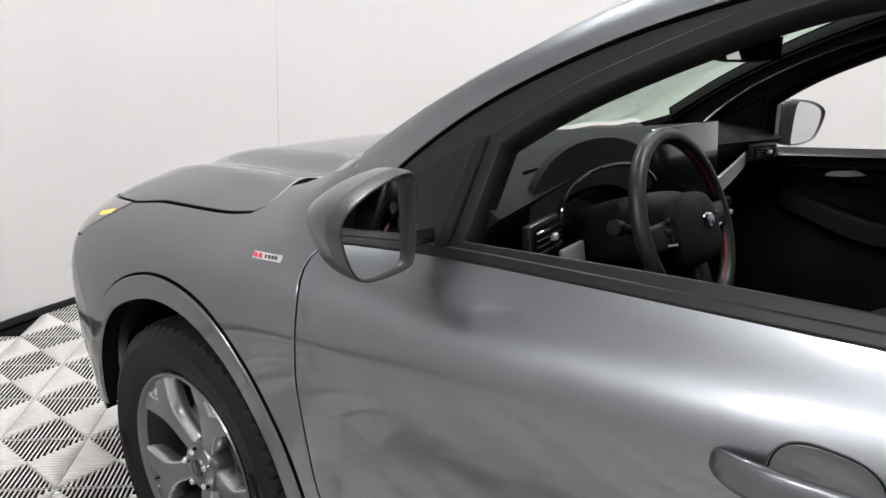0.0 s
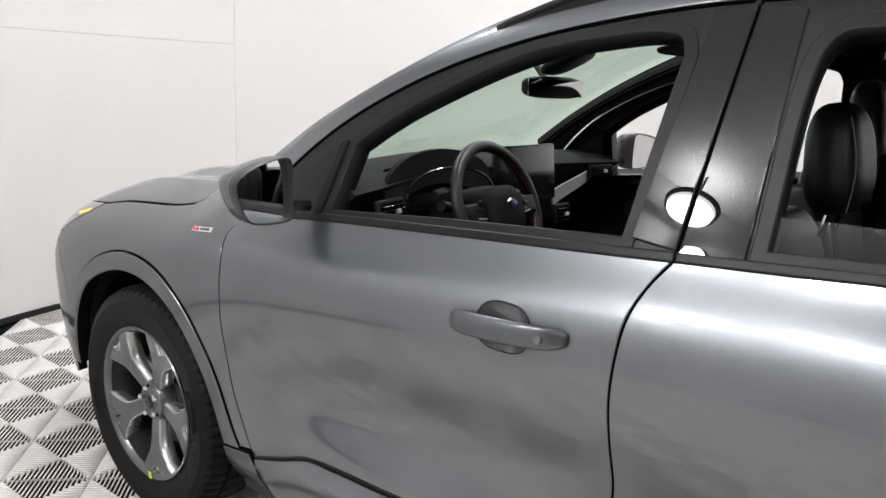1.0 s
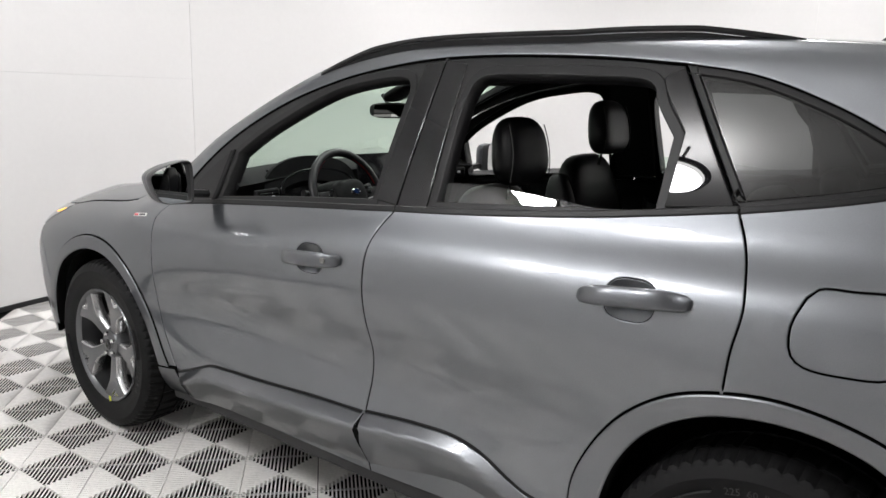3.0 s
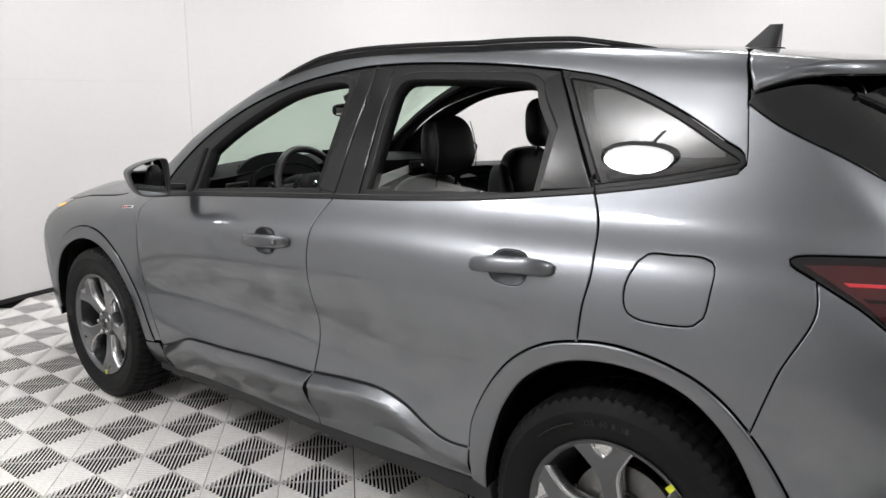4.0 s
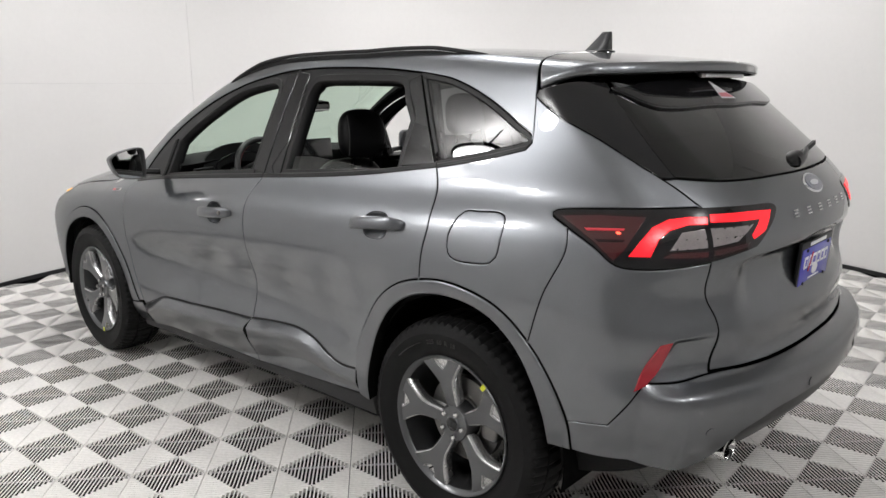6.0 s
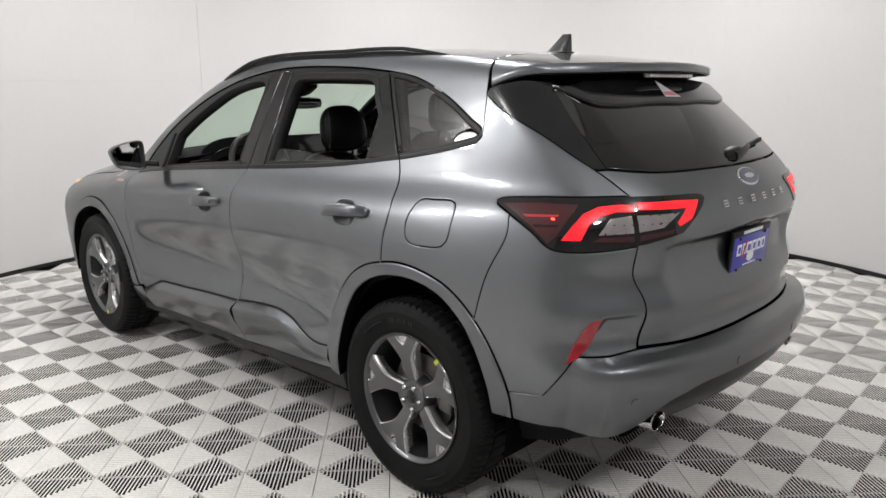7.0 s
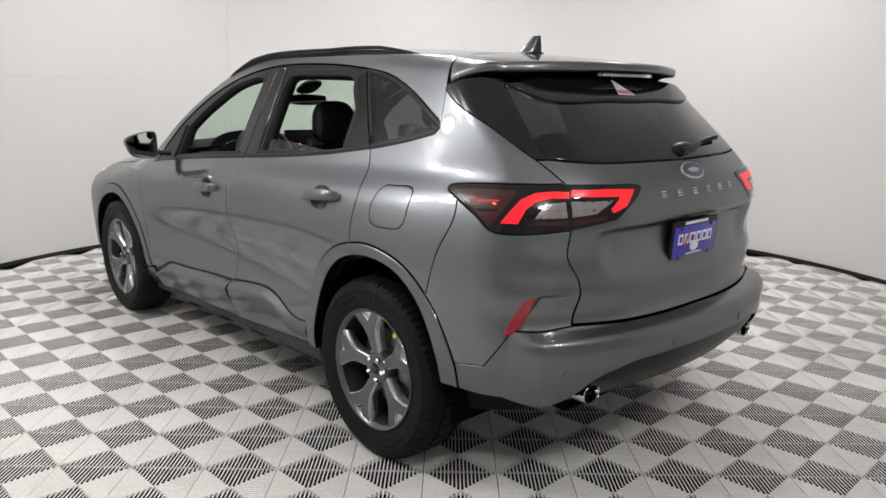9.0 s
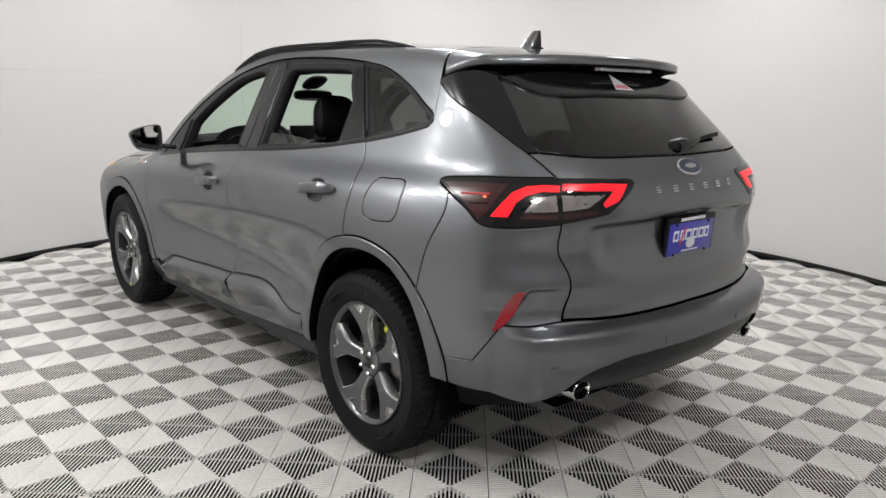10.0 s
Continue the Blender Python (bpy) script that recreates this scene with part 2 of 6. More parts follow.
def rough_side(y, z):
    """Half the body's width at a height and a place along the car, through the knots."""
    y, z = np.asarray(y, float), np.asarray(z, float)
    lift = np.clip((z - 0.6) / 0.5, 0, 1)
    z = z - _rise(y) * lift * lift * (3 - 2 * lift)
    rows = _levels(y)
    zs, n = np.array(SIDE_Z), len(SIDE_Z)
    i = np.minimum(np.maximum(np.searchsorted(zs, z) - 1, 0), n - 2)
    h = np.diff(zs)
    s = np.diff(rows, axis=-1) / h
    m = np.concatenate([s[..., :1], (s[..., 1:] + s[..., :-1]) / 2, -_lean(y)[..., None] * 1.25], -1)
    k = np.arange(len(y))
    w = h[i]
    t = np.minimum(np.maximum((z - zs[i]) / w, 0), 1)
    q = 1 - t
    low = (1 + 2 * t) * q * q * rows[k, i] + t * q * q * w * m[k, i] + t * t * (3 - 2 * t) * rows[k, i + 1] - t * t * q * w * m[k, i + 1]
    up = np.maximum(z - BELT, 0)
    return low - _lean(y) * up - 0.10 * up * up


def soften(grid, widths):
    """Blurs a grid of samples along each axis by so many cells."""
    for axis, w in enumerate(widths):
        k = np.exp(-0.5 * (np.arange(-12, 13) / w) ** 2)
        grid = np.apply_along_axis(lambda v: np.convolve(v, k / k.sum(), "valid"), axis, grid)
    return grid


def weights(t):
    return ((1 - t) ** 3 / 6, (3 * t ** 3 - 6 * t * t + 4) / 6, (-3 * t ** 3 + 3 * t * t + 3 * t + 1) / 6, t ** 3 / 6)


def fair(f, lo, hi, step, width):
    """A curve smoothed into a cubic B-spline, so that its bend changes gently."""
    n = int(round((hi - lo) / step)) + 4
    grid = soften(f(lo + step * (np.arange(n + 24) - 13)), (width,))

    def at(x):
        u = np.clip((np.asarray(x, float) - lo) / step, 0, n - 4.001)
        i = u.astype(int)
        return sum(w * grid[i + k] for k, w in enumerate(weights(u - i)))
    return at


_top, _back = fair(_top, -2.6, 2.6, 0.04, 1.6), fair(_back, 0.1, 1.8, 0.02, 1.3)
_ny, _nz = 132, 86
_gy, _gz = -2.6 + 0.04 * (np.arange(_ny + 25) - 13), 0.1 + 0.02 * (np.arange(_nz + 25) - 13)
_grid = soften(rough_side(np.repeat(_gy, len(_gz)), np.tile(_gz, len(_gy))).reshape(len(_gy), len(_gz)), (3.2, 0.9))


def side(y, z):
    """Half the body's width at a height and a place along the car, smoothed into a fair surface."""
    u, v = np.clip((np.asarray(y, float) + 2.6) / 0.04, 0, _ny - 4.001), np.clip((np.asarray(z, float) - 0.1) / 0.02, 0, _nz - 4.001)
    i, j = u.astype(int), v.astype(int)
    wu, wv = weights(u - i), weights(v - j)
    return sum(wu[a] * sum(wv[b] * _grid[i + a, j + b] for b in range(4)) for a in range(4))


def top(x, y):
    """Height of the upper skin over a place of the plan."""
    x = np.abs(x)
    hood = np.clip((np.asarray(y, float) - 0.95) / 0.25, 0, 1)
    crown = -0.085 * x ** 2 - 0.10 * np.maximum(x - 0.45, 0) ** 2
    line = 0.50 + 0.14 * (2.07 - np.clip(y, 1.0, 2.2))
    ridge = 0.010 * np.exp(-((x - line) / 0.05) ** 2) * hood
    step = np.clip((x - line + 0.22) / 0.15, 0, 1)
    dome = -0.030 * step * step * (3 - 2 * step) * hood
    return _top(y) + crown * (1 - hood) + hood * (-0.02 * x ** 2 - 0.12 * 0.03 * np.log1p(np.exp((x - line - 0.02) / 0.03))) + ridge + dome


def back(x, z):
    return _back(z) + 0.235 * np.asarray(x, float) ** 2 + 0.10 * np.maximum(np.abs(x) - 0.5, 0)


def nose(x, z):
    return _front(z) - 0.22 * np.asarray(x, float) ** 2 - 0.3 * np.maximum(np.abs(x) - 0.5, 0) ** 2


def smax(a, b, k):
    h = np.maximum(k - np.abs(a - b), 0) / k
    return np.maximum(a, b) + h * h * k / 4


def skin(x, y, z):
    """Signed measure of how far a place lies outside the body's skin."""
    f = smax(np.abs(x) - side(y, z), back(x, z) - y, 0.16)
    f = smax(f, y - nose(x, z), 0.20)
    return smax(f, (z - top(x, y)) * 0.85, edge_round(y))


def edge_round(y):
    """How softly the side turns into the roof, and more so into the bonnet."""
    return 0.05 + 0.10 * np.clip((np.asarray(y, float) - 0.8) / 0.4, 0, 1)


def meet(o, d, far=1.6):
    """Where rays from inside the body (arrays of places and directions) leave its skin."""
    lo, hi = np.zeros(len(o)), np.full(len(o), far)
    at = lambda t: skin(*(o + d * t[:, None]).T)
    for _ in range(5):
        mid = (lo + hi) / 2
        out = at(mid) > 0
        hi, lo = np.where(out, mid, hi), np.where(out, lo, mid)
    f0, f1 = at(lo), at(hi)
    for _ in range(7):
        mid = np.clip(lo - f0 * (hi - lo) / np.where(np.abs(f1 - f0) < 1e-12, 1e-12, f1 - f0), lo, hi)
        f = at(mid)
        out = f > 0
        f0, f1 = np.where(out, f0 * 0.5, f), np.where(out, f, f1 * 0.5)
        hi, lo = np.where(out, mid, hi), np.where(out, lo, mid)
    return o + d * mid[:, None]


CORE, YB, YF, R0 = 0.45, -1.55, 1.6, 0.5      # the plan's core, from which the side is unrolled
TURN_B, TURN_F = YB - R0 * math.pi / 2, YF + R0 * math.pi / 2
MID = TURN_B - CORE                           # the middle of the tail


def unroll(s, z):
    """Skin places of the left side and ends: s runs along y on the side, round the corners, and along x at the ends."""
    s, z = np.asarray(s, float), np.asarray(z, float)
    flip = s < MID
    s = np.where(flip, 2 * MID - s, s)
    ab, af = np.clip((YB - s) / R0, 0, math.pi / 2), np.clip((s - YF) / R0, 0, math.pi / 2)
    run = np.maximum(TURN_B - s, 0) + np.maximum(s - TURN_F, 0)
    o = np.stack([-CORE + run, np.clip(s, YB, YF), z], 1)
    d = np.stack([-np.cos(ab) * np.cos(af), -np.sin(ab) + np.sin(af), np.zeros_like(s)], 1)
    p = meet(o, d / np.linalg.norm(d, axis=1)[:, None])
    return p * np.stack([np.where(flip, -1, 1), np.ones_like(s), np.ones_like(s)], 1)


def arc(y, w):
    """Skin places of the left pillar and roof edge: w, in units of 0.35 m, is the slope of a ray from inside."""
    y, a = np.asarray(y, float), np.asarray(w, float) / 0.35
    o = np.stack([np.full_like(y, -0.3), y, _top(y) - 0.30], 1)
    return meet(o, np.stack([-np.cos(a), np.zeros_like(y), np.sin(a)], 1))


def arc_of(p):
    """The (y, w) of skin places."""
    return np.stack([p[:, 1], 0.35 * np.arctan2(p[:, 2] - _top(p[:, 1]) + 0.30, -(p[:, 0] + 0.3))], 1)


def over(x, y):
    """The upper skin over a place of the plan: bonnet, roof and spoiler, rolling down into the sides."""
    x, y = np.asarray(x, float), np.asarray(y, float)
    lo, hi = np.full_like(x, 0.5), np.full_like(x, 1.8)
    for _ in range(26):
        z = (lo + hi) / 2
        out = smax(smax(np.abs(x) - side(np.maximum(y, -1.75), z), y - nose(x, z), 0.20), (z - top(x, y)) * 0.85, edge_round(y)) > 0
        hi, lo = np.where(out, z, hi), np.where(out, lo, z)
    return np.stack([x, y, z], 1)

# ---- building tools ----
def mesh_object(name, verts, faces, material, parent=None, label="", normals=None, smooth=True, slots=None, extra=()):
    me = bpy.data.meshes.new(name)
    me.from_pydata([tuple(map(float, v)) for v in verts], [], [tuple(map(int, f)) for f in faces])
    for m in (material, *extra):
        me.materials.append(m)
    if slots is not None:
        me.polygons.foreach_set("material_index", np.asarray(slots, np.int32))
    me.polygons.foreach_set("use_smooth", np.full(len(me.polygons), bool(smooth)))
    me.update()
    if normals is not None:
        me.normals_split_custom_set_from_vertices([tuple(map(float, n)) for n in normals])
    ob = new(name, me)
    ob.parent = parent
    if label:
        tagged(ob, label)
    return ob


def part(name, bm, material, parent, label="", smooth=True, sharp=None):
    """Links a bmesh as one mesh object under a thing or a part."""
    me = bpy.data.meshes.new(name)
    bmesh.ops.recalc_face_normals(bm, faces=bm.faces)
    bm.to_mesh(me)
    bm.free()
    me.materials.append(material)
    me.polygons.foreach_set("use_smooth", np.full(len(me.polygons), smooth))
    if smooth:
        me.set_sharp_from_angle(angle=radians(sharp or 38))
    ob = new(name, me)
    ob.parent = parent
    if label:
        tagged(ob, label)
    return ob


def curve(pts, step=0.015):
    """A smooth line through plane points, sampled evenly."""
    p = np.array(pts, float)
    if len(p) == 2:
        n = max(int(np.hypot(*(p[1] - p[0])) / step), 1)
        return p[0] + (p[1] - p[0]) * np.linspace(0, 1, n + 1)[:, None]
    q = np.vstack([2 * p[0] - p[1], p, 2 * p[-1] - p[-2]])
    out = []
    for i in range(1, len(q) - 2):
        n = max(int(np.linalg.norm(q[i + 1] - q[i]) / step), 1)
        t = (np.arange(n) / n)[:, None]
        d0 = np.sqrt(max(np.linalg.norm(q[i] - q[i - 1]), 1e-6))
        d1 = np.sqrt(max(np.linalg.norm(q[i + 1] - q[i]), 1e-6))
        d2 = np.sqrt(max(np.linalg.norm(q[i + 2] - q[i + 1]), 1e-6))
        m1 = (q[i + 1] - q[i]) + d1 * ((q[i] - q[i - 1]) / d0 - (q[i + 1] - q[i - 1]) / (d0 + d1))
        m2 = (q[i + 1] - q[i]) + d1 * ((q[i + 2] - q[i + 1]) / d2 - (q[i + 2] - q[i]) / (d1 + d2))
        out.append((2 * t ** 3 - 3 * t ** 2 + 1) * q[i] + (t ** 3 - 2 * t ** 2 + t) * m1 + (-2 * t ** 3 + 3 * t ** 2) * q[i + 1] + (t ** 3 - t ** 2) * m2)
    return np.vstack(out + [p[-1:]])


def loop(*edges):
    """A closed outline from smooth edges that meet at corners."""
    pts = np.vstack([np.asarray(e)[:-1] if np.allclose(e[-1], edges[(i + 1) % len(edges)][0], atol=1e-4) else np.asarray(e) for i, e in enumerate(edges)])
    keep = np.linalg.norm(pts - np.roll(pts, 1, 0), axis=1) > 1e-4
    pts = pts[keep]
    area = np.sum(pts[:, 0] * np.roll(pts[:, 1], -1) - np.roll(pts[:, 0], -1) * pts[:, 1])
    return pts if area > 0 else pts[::-1]


def outward(pts):
    """Unit normals of a counter-clockwise outline, and the mitre that keeps an offset even."""
    a, b = pts - np.roll(pts, 1, 0), np.roll(pts, -1, 0) - pts
    na, nb = (np.stack([v[:, 1], -v[:, 0]], 1) / np.maximum(np.linalg.norm(v, axis=1), 1e-9)[:, None] for v in (a, b))
    n = na + nb
    n /= np.maximum(np.linalg.norm(n, axis=1), 1e-6)[:, None]
    return n / np.maximum((n * na).sum(1), 0.5)[:, None]


def inside(pts, poly):
    x, y = pts[:, 0][:, None], pts[:, 1][:, None]
    x1, y1 = poly[:, 0], poly[:, 1]
    x2, y2 = np.roll(x1, -1), np.roll(y1, -1)
    hit = ((y1 > y) != (y2 > y)) & (x < (x2 - x1) * (y - y1) / np.where(y2 == y1, 1e-12, y2 - y1) + x1)
    return hit.sum(1) % 2 == 1


def gap_to(pts, poly):
    a, b = poly, np.roll(poly, -1, 0)
    d = b - a
    t = np.clip(((pts[:, None] - a) * d).sum(2) / np.maximum((d * d).sum(1), 1e-12), 0, 1)
    return np.linalg.norm(pts[:, None] - (a + t[:, :, None] * d), axis=2).min(1)


def tessellate(outer, holes, step):
    from mathutils.geometry import delaunay_2d_cdt
    lo, hi = outer.min(0), outer.max(0)
    g = np.stack(np.meshgrid(np.arange(lo[0], hi[0], step), np.arange(lo[1], hi[1], step)), 2).reshape(-1, 2)
    ok = inside(g, outer)
    g = g[ok]
    near = gap_to(g, outer) if len(g) else np.zeros(0)
    for h in holes:
        near = np.where(inside(g, h), 0, np.minimum(near, gap_to(g, h))) if len(g) else near
    g = g[near > 0.45 * step]
    rings, pts, edges = [outer, *holes], [], []
    for r in rings:
        k = len(pts)
        pts += [Vector(v) for v in r]
        edges += [(k + i, k + (i + 1) % len(r)) for i in range(len(r))]
    pts += [Vector(v) for v in g]
    v2, _, f2, *_ = delaunay_2d_cdt(pts, edges, [], 0, 1e-6)
    v2, f2 = np.array([tuple(v) for v in v2]), np.array([f for f in f2 if len(f) == 3])
    mid = v2[f2].mean(1)
    keep = inside(mid, outer)
    for h in holes:
        keep &= ~inside(mid, h)
    f2 = f2[keep]
    a, b, c = (v2[f2[:, i]] for i in range(3))
    turn = (b - a)[:, 0] * (c - a)[:, 1] - (b - a)[:, 1] * (c - a)[:, 0]
    f2 = f2[np.abs(turn) > 1e-10]
    turn = turn[np.abs(turn) > 1e-10]
    f2[turn < 0] = f2[turn < 0][:, ::-1]
    return v2, f2


def panel(name, outer, material, parent, chart=None, holes=(), inset=0.0030, depth=0.032, step=0.03, push=0.0, label="", both=False,
          edge=0.0025, flip=None, edge_mat=None):
    """A pressed sheet of the skin: an outline of a chart, drawn in by the joint, with rolled edges. both: the other side of the car too."""
    chart = chart or unroll
    flip = chart is not over if flip is None else flip
    # Painted sheets get black return edges: the joints' shade put into colour.
    dark = material in (PAINT, PAINT_SATIN)
    lift = push if callable(push) else (lambda u, v: np.full(len(u), push))

    def place(q):
        e = 0.004
        at = lambda d: chart(q[:, 0] + d[0], q[:, 1] + d[1])
        base = at((0, 0))
        nb = np.cross(at((e, 0)) - at((-e, 0)), at((0, e)) - at((0, -e)))
        nb /= np.maximum(np.linalg.norm(nb, axis=1), 1e-12)[:, None]
        if flip:
            nb = -nb
        if not callable(push):
            return base + nb * push, nb
        h0 = lift(q[:, 0], q[:, 1])
        pu = at((e, 0)) - at((-e, 0)) + nb * (lift(q[:, 0] + e, q[:, 1]) - lift(q[:, 0] - e, q[:, 1]))[:, None]
        pv = at((0, e)) - at((0, -e)) + nb * (lift(q[:, 0], q[:, 1] + e) - lift(q[:, 0], q[:, 1] - e))[:, None]
        n = np.cross(pu, pv)
        n /= np.maximum(np.linalg.norm(n, axis=1), 1e-12)[:, None]
        return base + nb * h0[:, None], -n if flip else n

    rings = [(outer, 1)] + [(h if area_of(h) > 0 else h[::-1], -1) for h in holes]
    core = [r - outward(r) * sgn * (inset + edge) for r, sgn in rings]
    v2, f2 = tessellate(core[0], core[1:], step)
    P, N = place(v2)
    verts, norms, faces, slots = [P], [N], [f2[:, ::-1] if flip else f2], [0] * len(f2)
    count = len(P)
    for (r, sgn), c in zip(rings, core):
        p0, n0 = place(c)
        p1, n1 = place(r - outward(r) * sgn * inset)
        out = p1 - p0
        out -= n0 * (out * n0).sum(1)[:, None]
        out /= np.maximum(np.linalg.norm(out, axis=1), 1e-9)[:, None]
        k = len(r)
        a, b, d = p0, p1 - n1 * edge, p1 - n1 * max(depth, edge + 0.001)
        verts += [a, b, d]
        mid = n0 * 0.6 + out * 0.8
        norms += [n0, mid / np.linalg.norm(mid, axis=1)[:, None], out]
        i, j = np.arange(k), (np.arange(k) + 1) % k
        for row in range(2):
            o = count + row * k
            quad = np.stack([o + i, o + k + i, o + k + j, o + j], 1)
            wrong = (sgn < 0) != flip
            faces.append(quad[:, ::-1] if wrong else quad)
            slots += [1 if edge_mat or (row and dark) else 0] * k
        count += 3 * k
    verts, norms = np.vstack(verts), np.vstack(norms)
    fl = [tuple(f) for block in faces for f in block]
    extra = (edge_mat,) if edge_mat else (LINER_AND_SHADE,) if dark else ()
    ob = mesh_object(name, verts, fl, material, parent, label, norms, slots=slots, extra=extra)
    if not both:
        return ob
    mx = np.array([-1, 1, 1])
    return ob, mesh_object(name, verts * mx, [f[::-1] for f in fl], material, parent, label, norms * mx, slots=slots, extra=extra)


def area_of(p):
    return np.sum(p[:, 0] * np.roll(p[:, 1], -1) - np.roll(p[:, 0], -1) * p[:, 1])


def flip_x(ob, name, parent):
    """The mirror image of a part on the other side of the car."""
    me = ob.data.copy()
    me.transform(Matrix.Diagonal((-1, 1, 1, 1)) @ ob.matrix_basis)
    me.flip_normals()
    twin = new(name, me)
    twin.parent = parent
    if "label" in ob:
        tagged(twin, ob["label"])
    return twin


def pillow(size, at=(0, 0, 0), turn=(0, 0, 0), p=3.0, nu=28, nv=16, taper=0.0, bend=0.0):
    """A rounded block (superellipsoid) as a bmesh; taper narrows its top, bend bows it along y."""
    bm = bmesh.new()
    power = lambda c: math.copysign(abs(c) ** (2 / p), c)
    rows = []
    for i in range(nv + 1):
        th = -math.pi / 2 + math.pi * i / nv
        row = []
        for j in range(nu):
            ph = 2 * math.pi * j / nu
            x, y, z = power(math.cos(th)) * power(math.cos(ph)), power(math.cos(th)) * power(math.sin(ph)), power(math.sin(th))
            k = 1 - taper * (z + 1) / 2
            row.append(bm.verts.new((x * k * size[0] / 2, y * k * size[1] / 2 + bend * (1 - x * x), z * size[2] / 2)))
        rows.append(row)
    for a, b in zip(rows, rows[1:]):
        for j in range(nu):
            bm.faces.new((a[j], a[(j + 1) % nu], b[(j + 1) % nu], b[j]))
    bmesh.ops.remove_doubles(bm, verts=bm.verts, dist=1e-5)
    bmesh.ops.transform(bm, matrix=pose(*at, *turn), verts=bm.verts)
    return bm


def block(size, at=(0, 0, 0), turn=(0, 0, 0), bevel=0.004, bm=None):
    bm = bm or bmesh.new()
    made = bmesh.ops.create_cube(bm, size=1, matrix=pose(*at, *turn) @ Matrix.Diagonal((*size, 1)))["verts"]
    if bevel:
        edges = list({e for v in made for e in v.link_edges})
        bmesh.ops.bevel(bm, geom=edges, offset=bevel, segments=2, profile=0.5, affect="EDGES")
    return bm


def sweep(path, profile, closed=False, cap=True, up=(0, 0, 1), bm=None):
    """A profile (side, up) carried along a path of places."""
    bm = bm or bmesh.new()
    path = [Vector(p) for p in path]
    n, rings = len(path), []
    for i, p in enumerate(path):
        a = path[(i - 1) % n] if closed or i else p
        b = path[(i + 1) % n] if closed or i < n - 1 else p
        t = (b - a).normalized()
        s = t.cross(Vector(up)).normalized()
        u = s.cross(t)
        prof = profile(i / (n - 1 if not closed else n)) if callable(profile) else profile
        rings.append([bm.verts.new(p + s * x + u * y) for x, y in prof])
    for i in range(n if closed else n - 1):
        a, b = rings[i], rings[(i + 1) % n]
        for j in range(len(a)):
            bm.faces.new((a[j], a[(j + 1) % len(a)], b[(j + 1) % len(a)], b[j]))
    if cap and not closed:
        bm.faces.new(rings[0][::-1])
        bm.faces.new(rings[-1])
    return bm


def ring_profile(r, n=12, flat=1.0):
    return [(r * math.cos(2 * math.pi * k / n), r * flat * math.sin(2 * math.pi * k / n)) for k in range(n)]


def lathe(profile, n=64, axis="x", at=(0, 0, 0), bm=None, wave=None):
    """A profile of (along, radius) turned round an axis."""
    bm = bm or bmesh.new()
    rings = []
    for k in range(n):
        a = 2 * math.pi * k / n
        row = []
        for i, (d, r) in enumerate(profile):
            if wave:
                r += wave(i, k)
            v = (d, r * math.cos(a), r * math.sin(a)) if axis == "x" else (r * math.cos(a), d, r * math.sin(a)) if axis == "y" else (r * math.cos(a), r * math.sin(a), d)
            row.append(bm.verts.new(Vector(v) + Vector(at)))
        rings.append(row)
    for k in range(n):
        a, b = rings[k], rings[(k + 1) % n]
        for i in range(len(profile) - 1):
            bm.faces.new((a[i], a[i + 1], b[i + 1], b[i]))
    return bm


def loft(sections, bm=None, cap=True):
    """Closed rings of the same count, skinned."""
    bm = bm or bmesh.new()
    rings = [[bm.verts.new(v) for v in s] for s in sections]
    for a, b in zip(rings, rings[1:]):
        for j in range(len(a)):
            bm.faces.new((a[j], a[(j + 1) % len(a)], b[(j + 1) % len(a)], b[j]))
    if cap:
        bm.faces.new(rings[0][::-1])
        bm.faces.new(rings[-1])
    return bm


def thing(name, label, category, group="", kind="", at=None):
    ob = new(name)
    ob.empty_display_size = 0.2
    if at:
        ob.matrix_basis = pose(*at)
    return tagged(ob, label, category, group, kind)

# ---- the booth ----
def booth_line(offset=0.0, n_arc=96):
    """The booth's plan: a circle drawn out towards the camera. Counter-clockwise points."""
    a0 = math.atan2(AWAY.y, AWAY.x)
    far, near = ROOM_C, ROOM_C + AWAY * ROOM_LONG
    r = ROOM_R + offset
    pts = [near + Vector((math.cos(a), math.sin(a))) * r for a in np.linspace(a0 - math.pi / 2, a0 + math.pi / 2, n_arc // 2)]
    pts += [far + Vector((math.cos(a), math.sin(a))) * r for a in np.linspace(a0 + math.pi / 2, a0 + 3 * math.pi / 2, n_arc)]
    return pts


def wall_piece(name, a0, a1, z0, z1, inner, outer, material):
    """A curved slab of the round part of the wall between two angles in degrees."""
    n = max(int((a1 - a0) / 2), 4)
    secs = []
    for a in np.radians(np.linspace(a0, a1, n + 1)):
        d = Vector((math.cos(a), math.sin(a)))
        i, o = ROOM_C + d * inner, ROOM_C + d * outer
        secs.append([(i.x, i.y, z0), (i.x, i.y, z1), (o.x, o.y, z1), (o.x, o.y, z0)])
    return part(name, loft(secs), material, None, sharp=30)


def closed_wall(name, z0, z1, inner, outer, material, keep=lambda d: True):
    a, b = booth_line(inner), booth_line(outer)
    bm = bmesh.new()
    n = len(a)
    col = [[bm.verts.new((*p, z)) for p, z in ((a[i], z0), (a[i], z1), (b[i], z1), (b[i], z0))] for i in range(n)]
    for i in range(n):
        j = (i + 1) % n
        if keep(i):
            for k in range(4):
                bm.faces.new((col[i][k], col[i][(k + 1) % 4], col[j][(k + 1) % 4], col[j][k]))
    return part(name, bm, material, None, sharp=30)


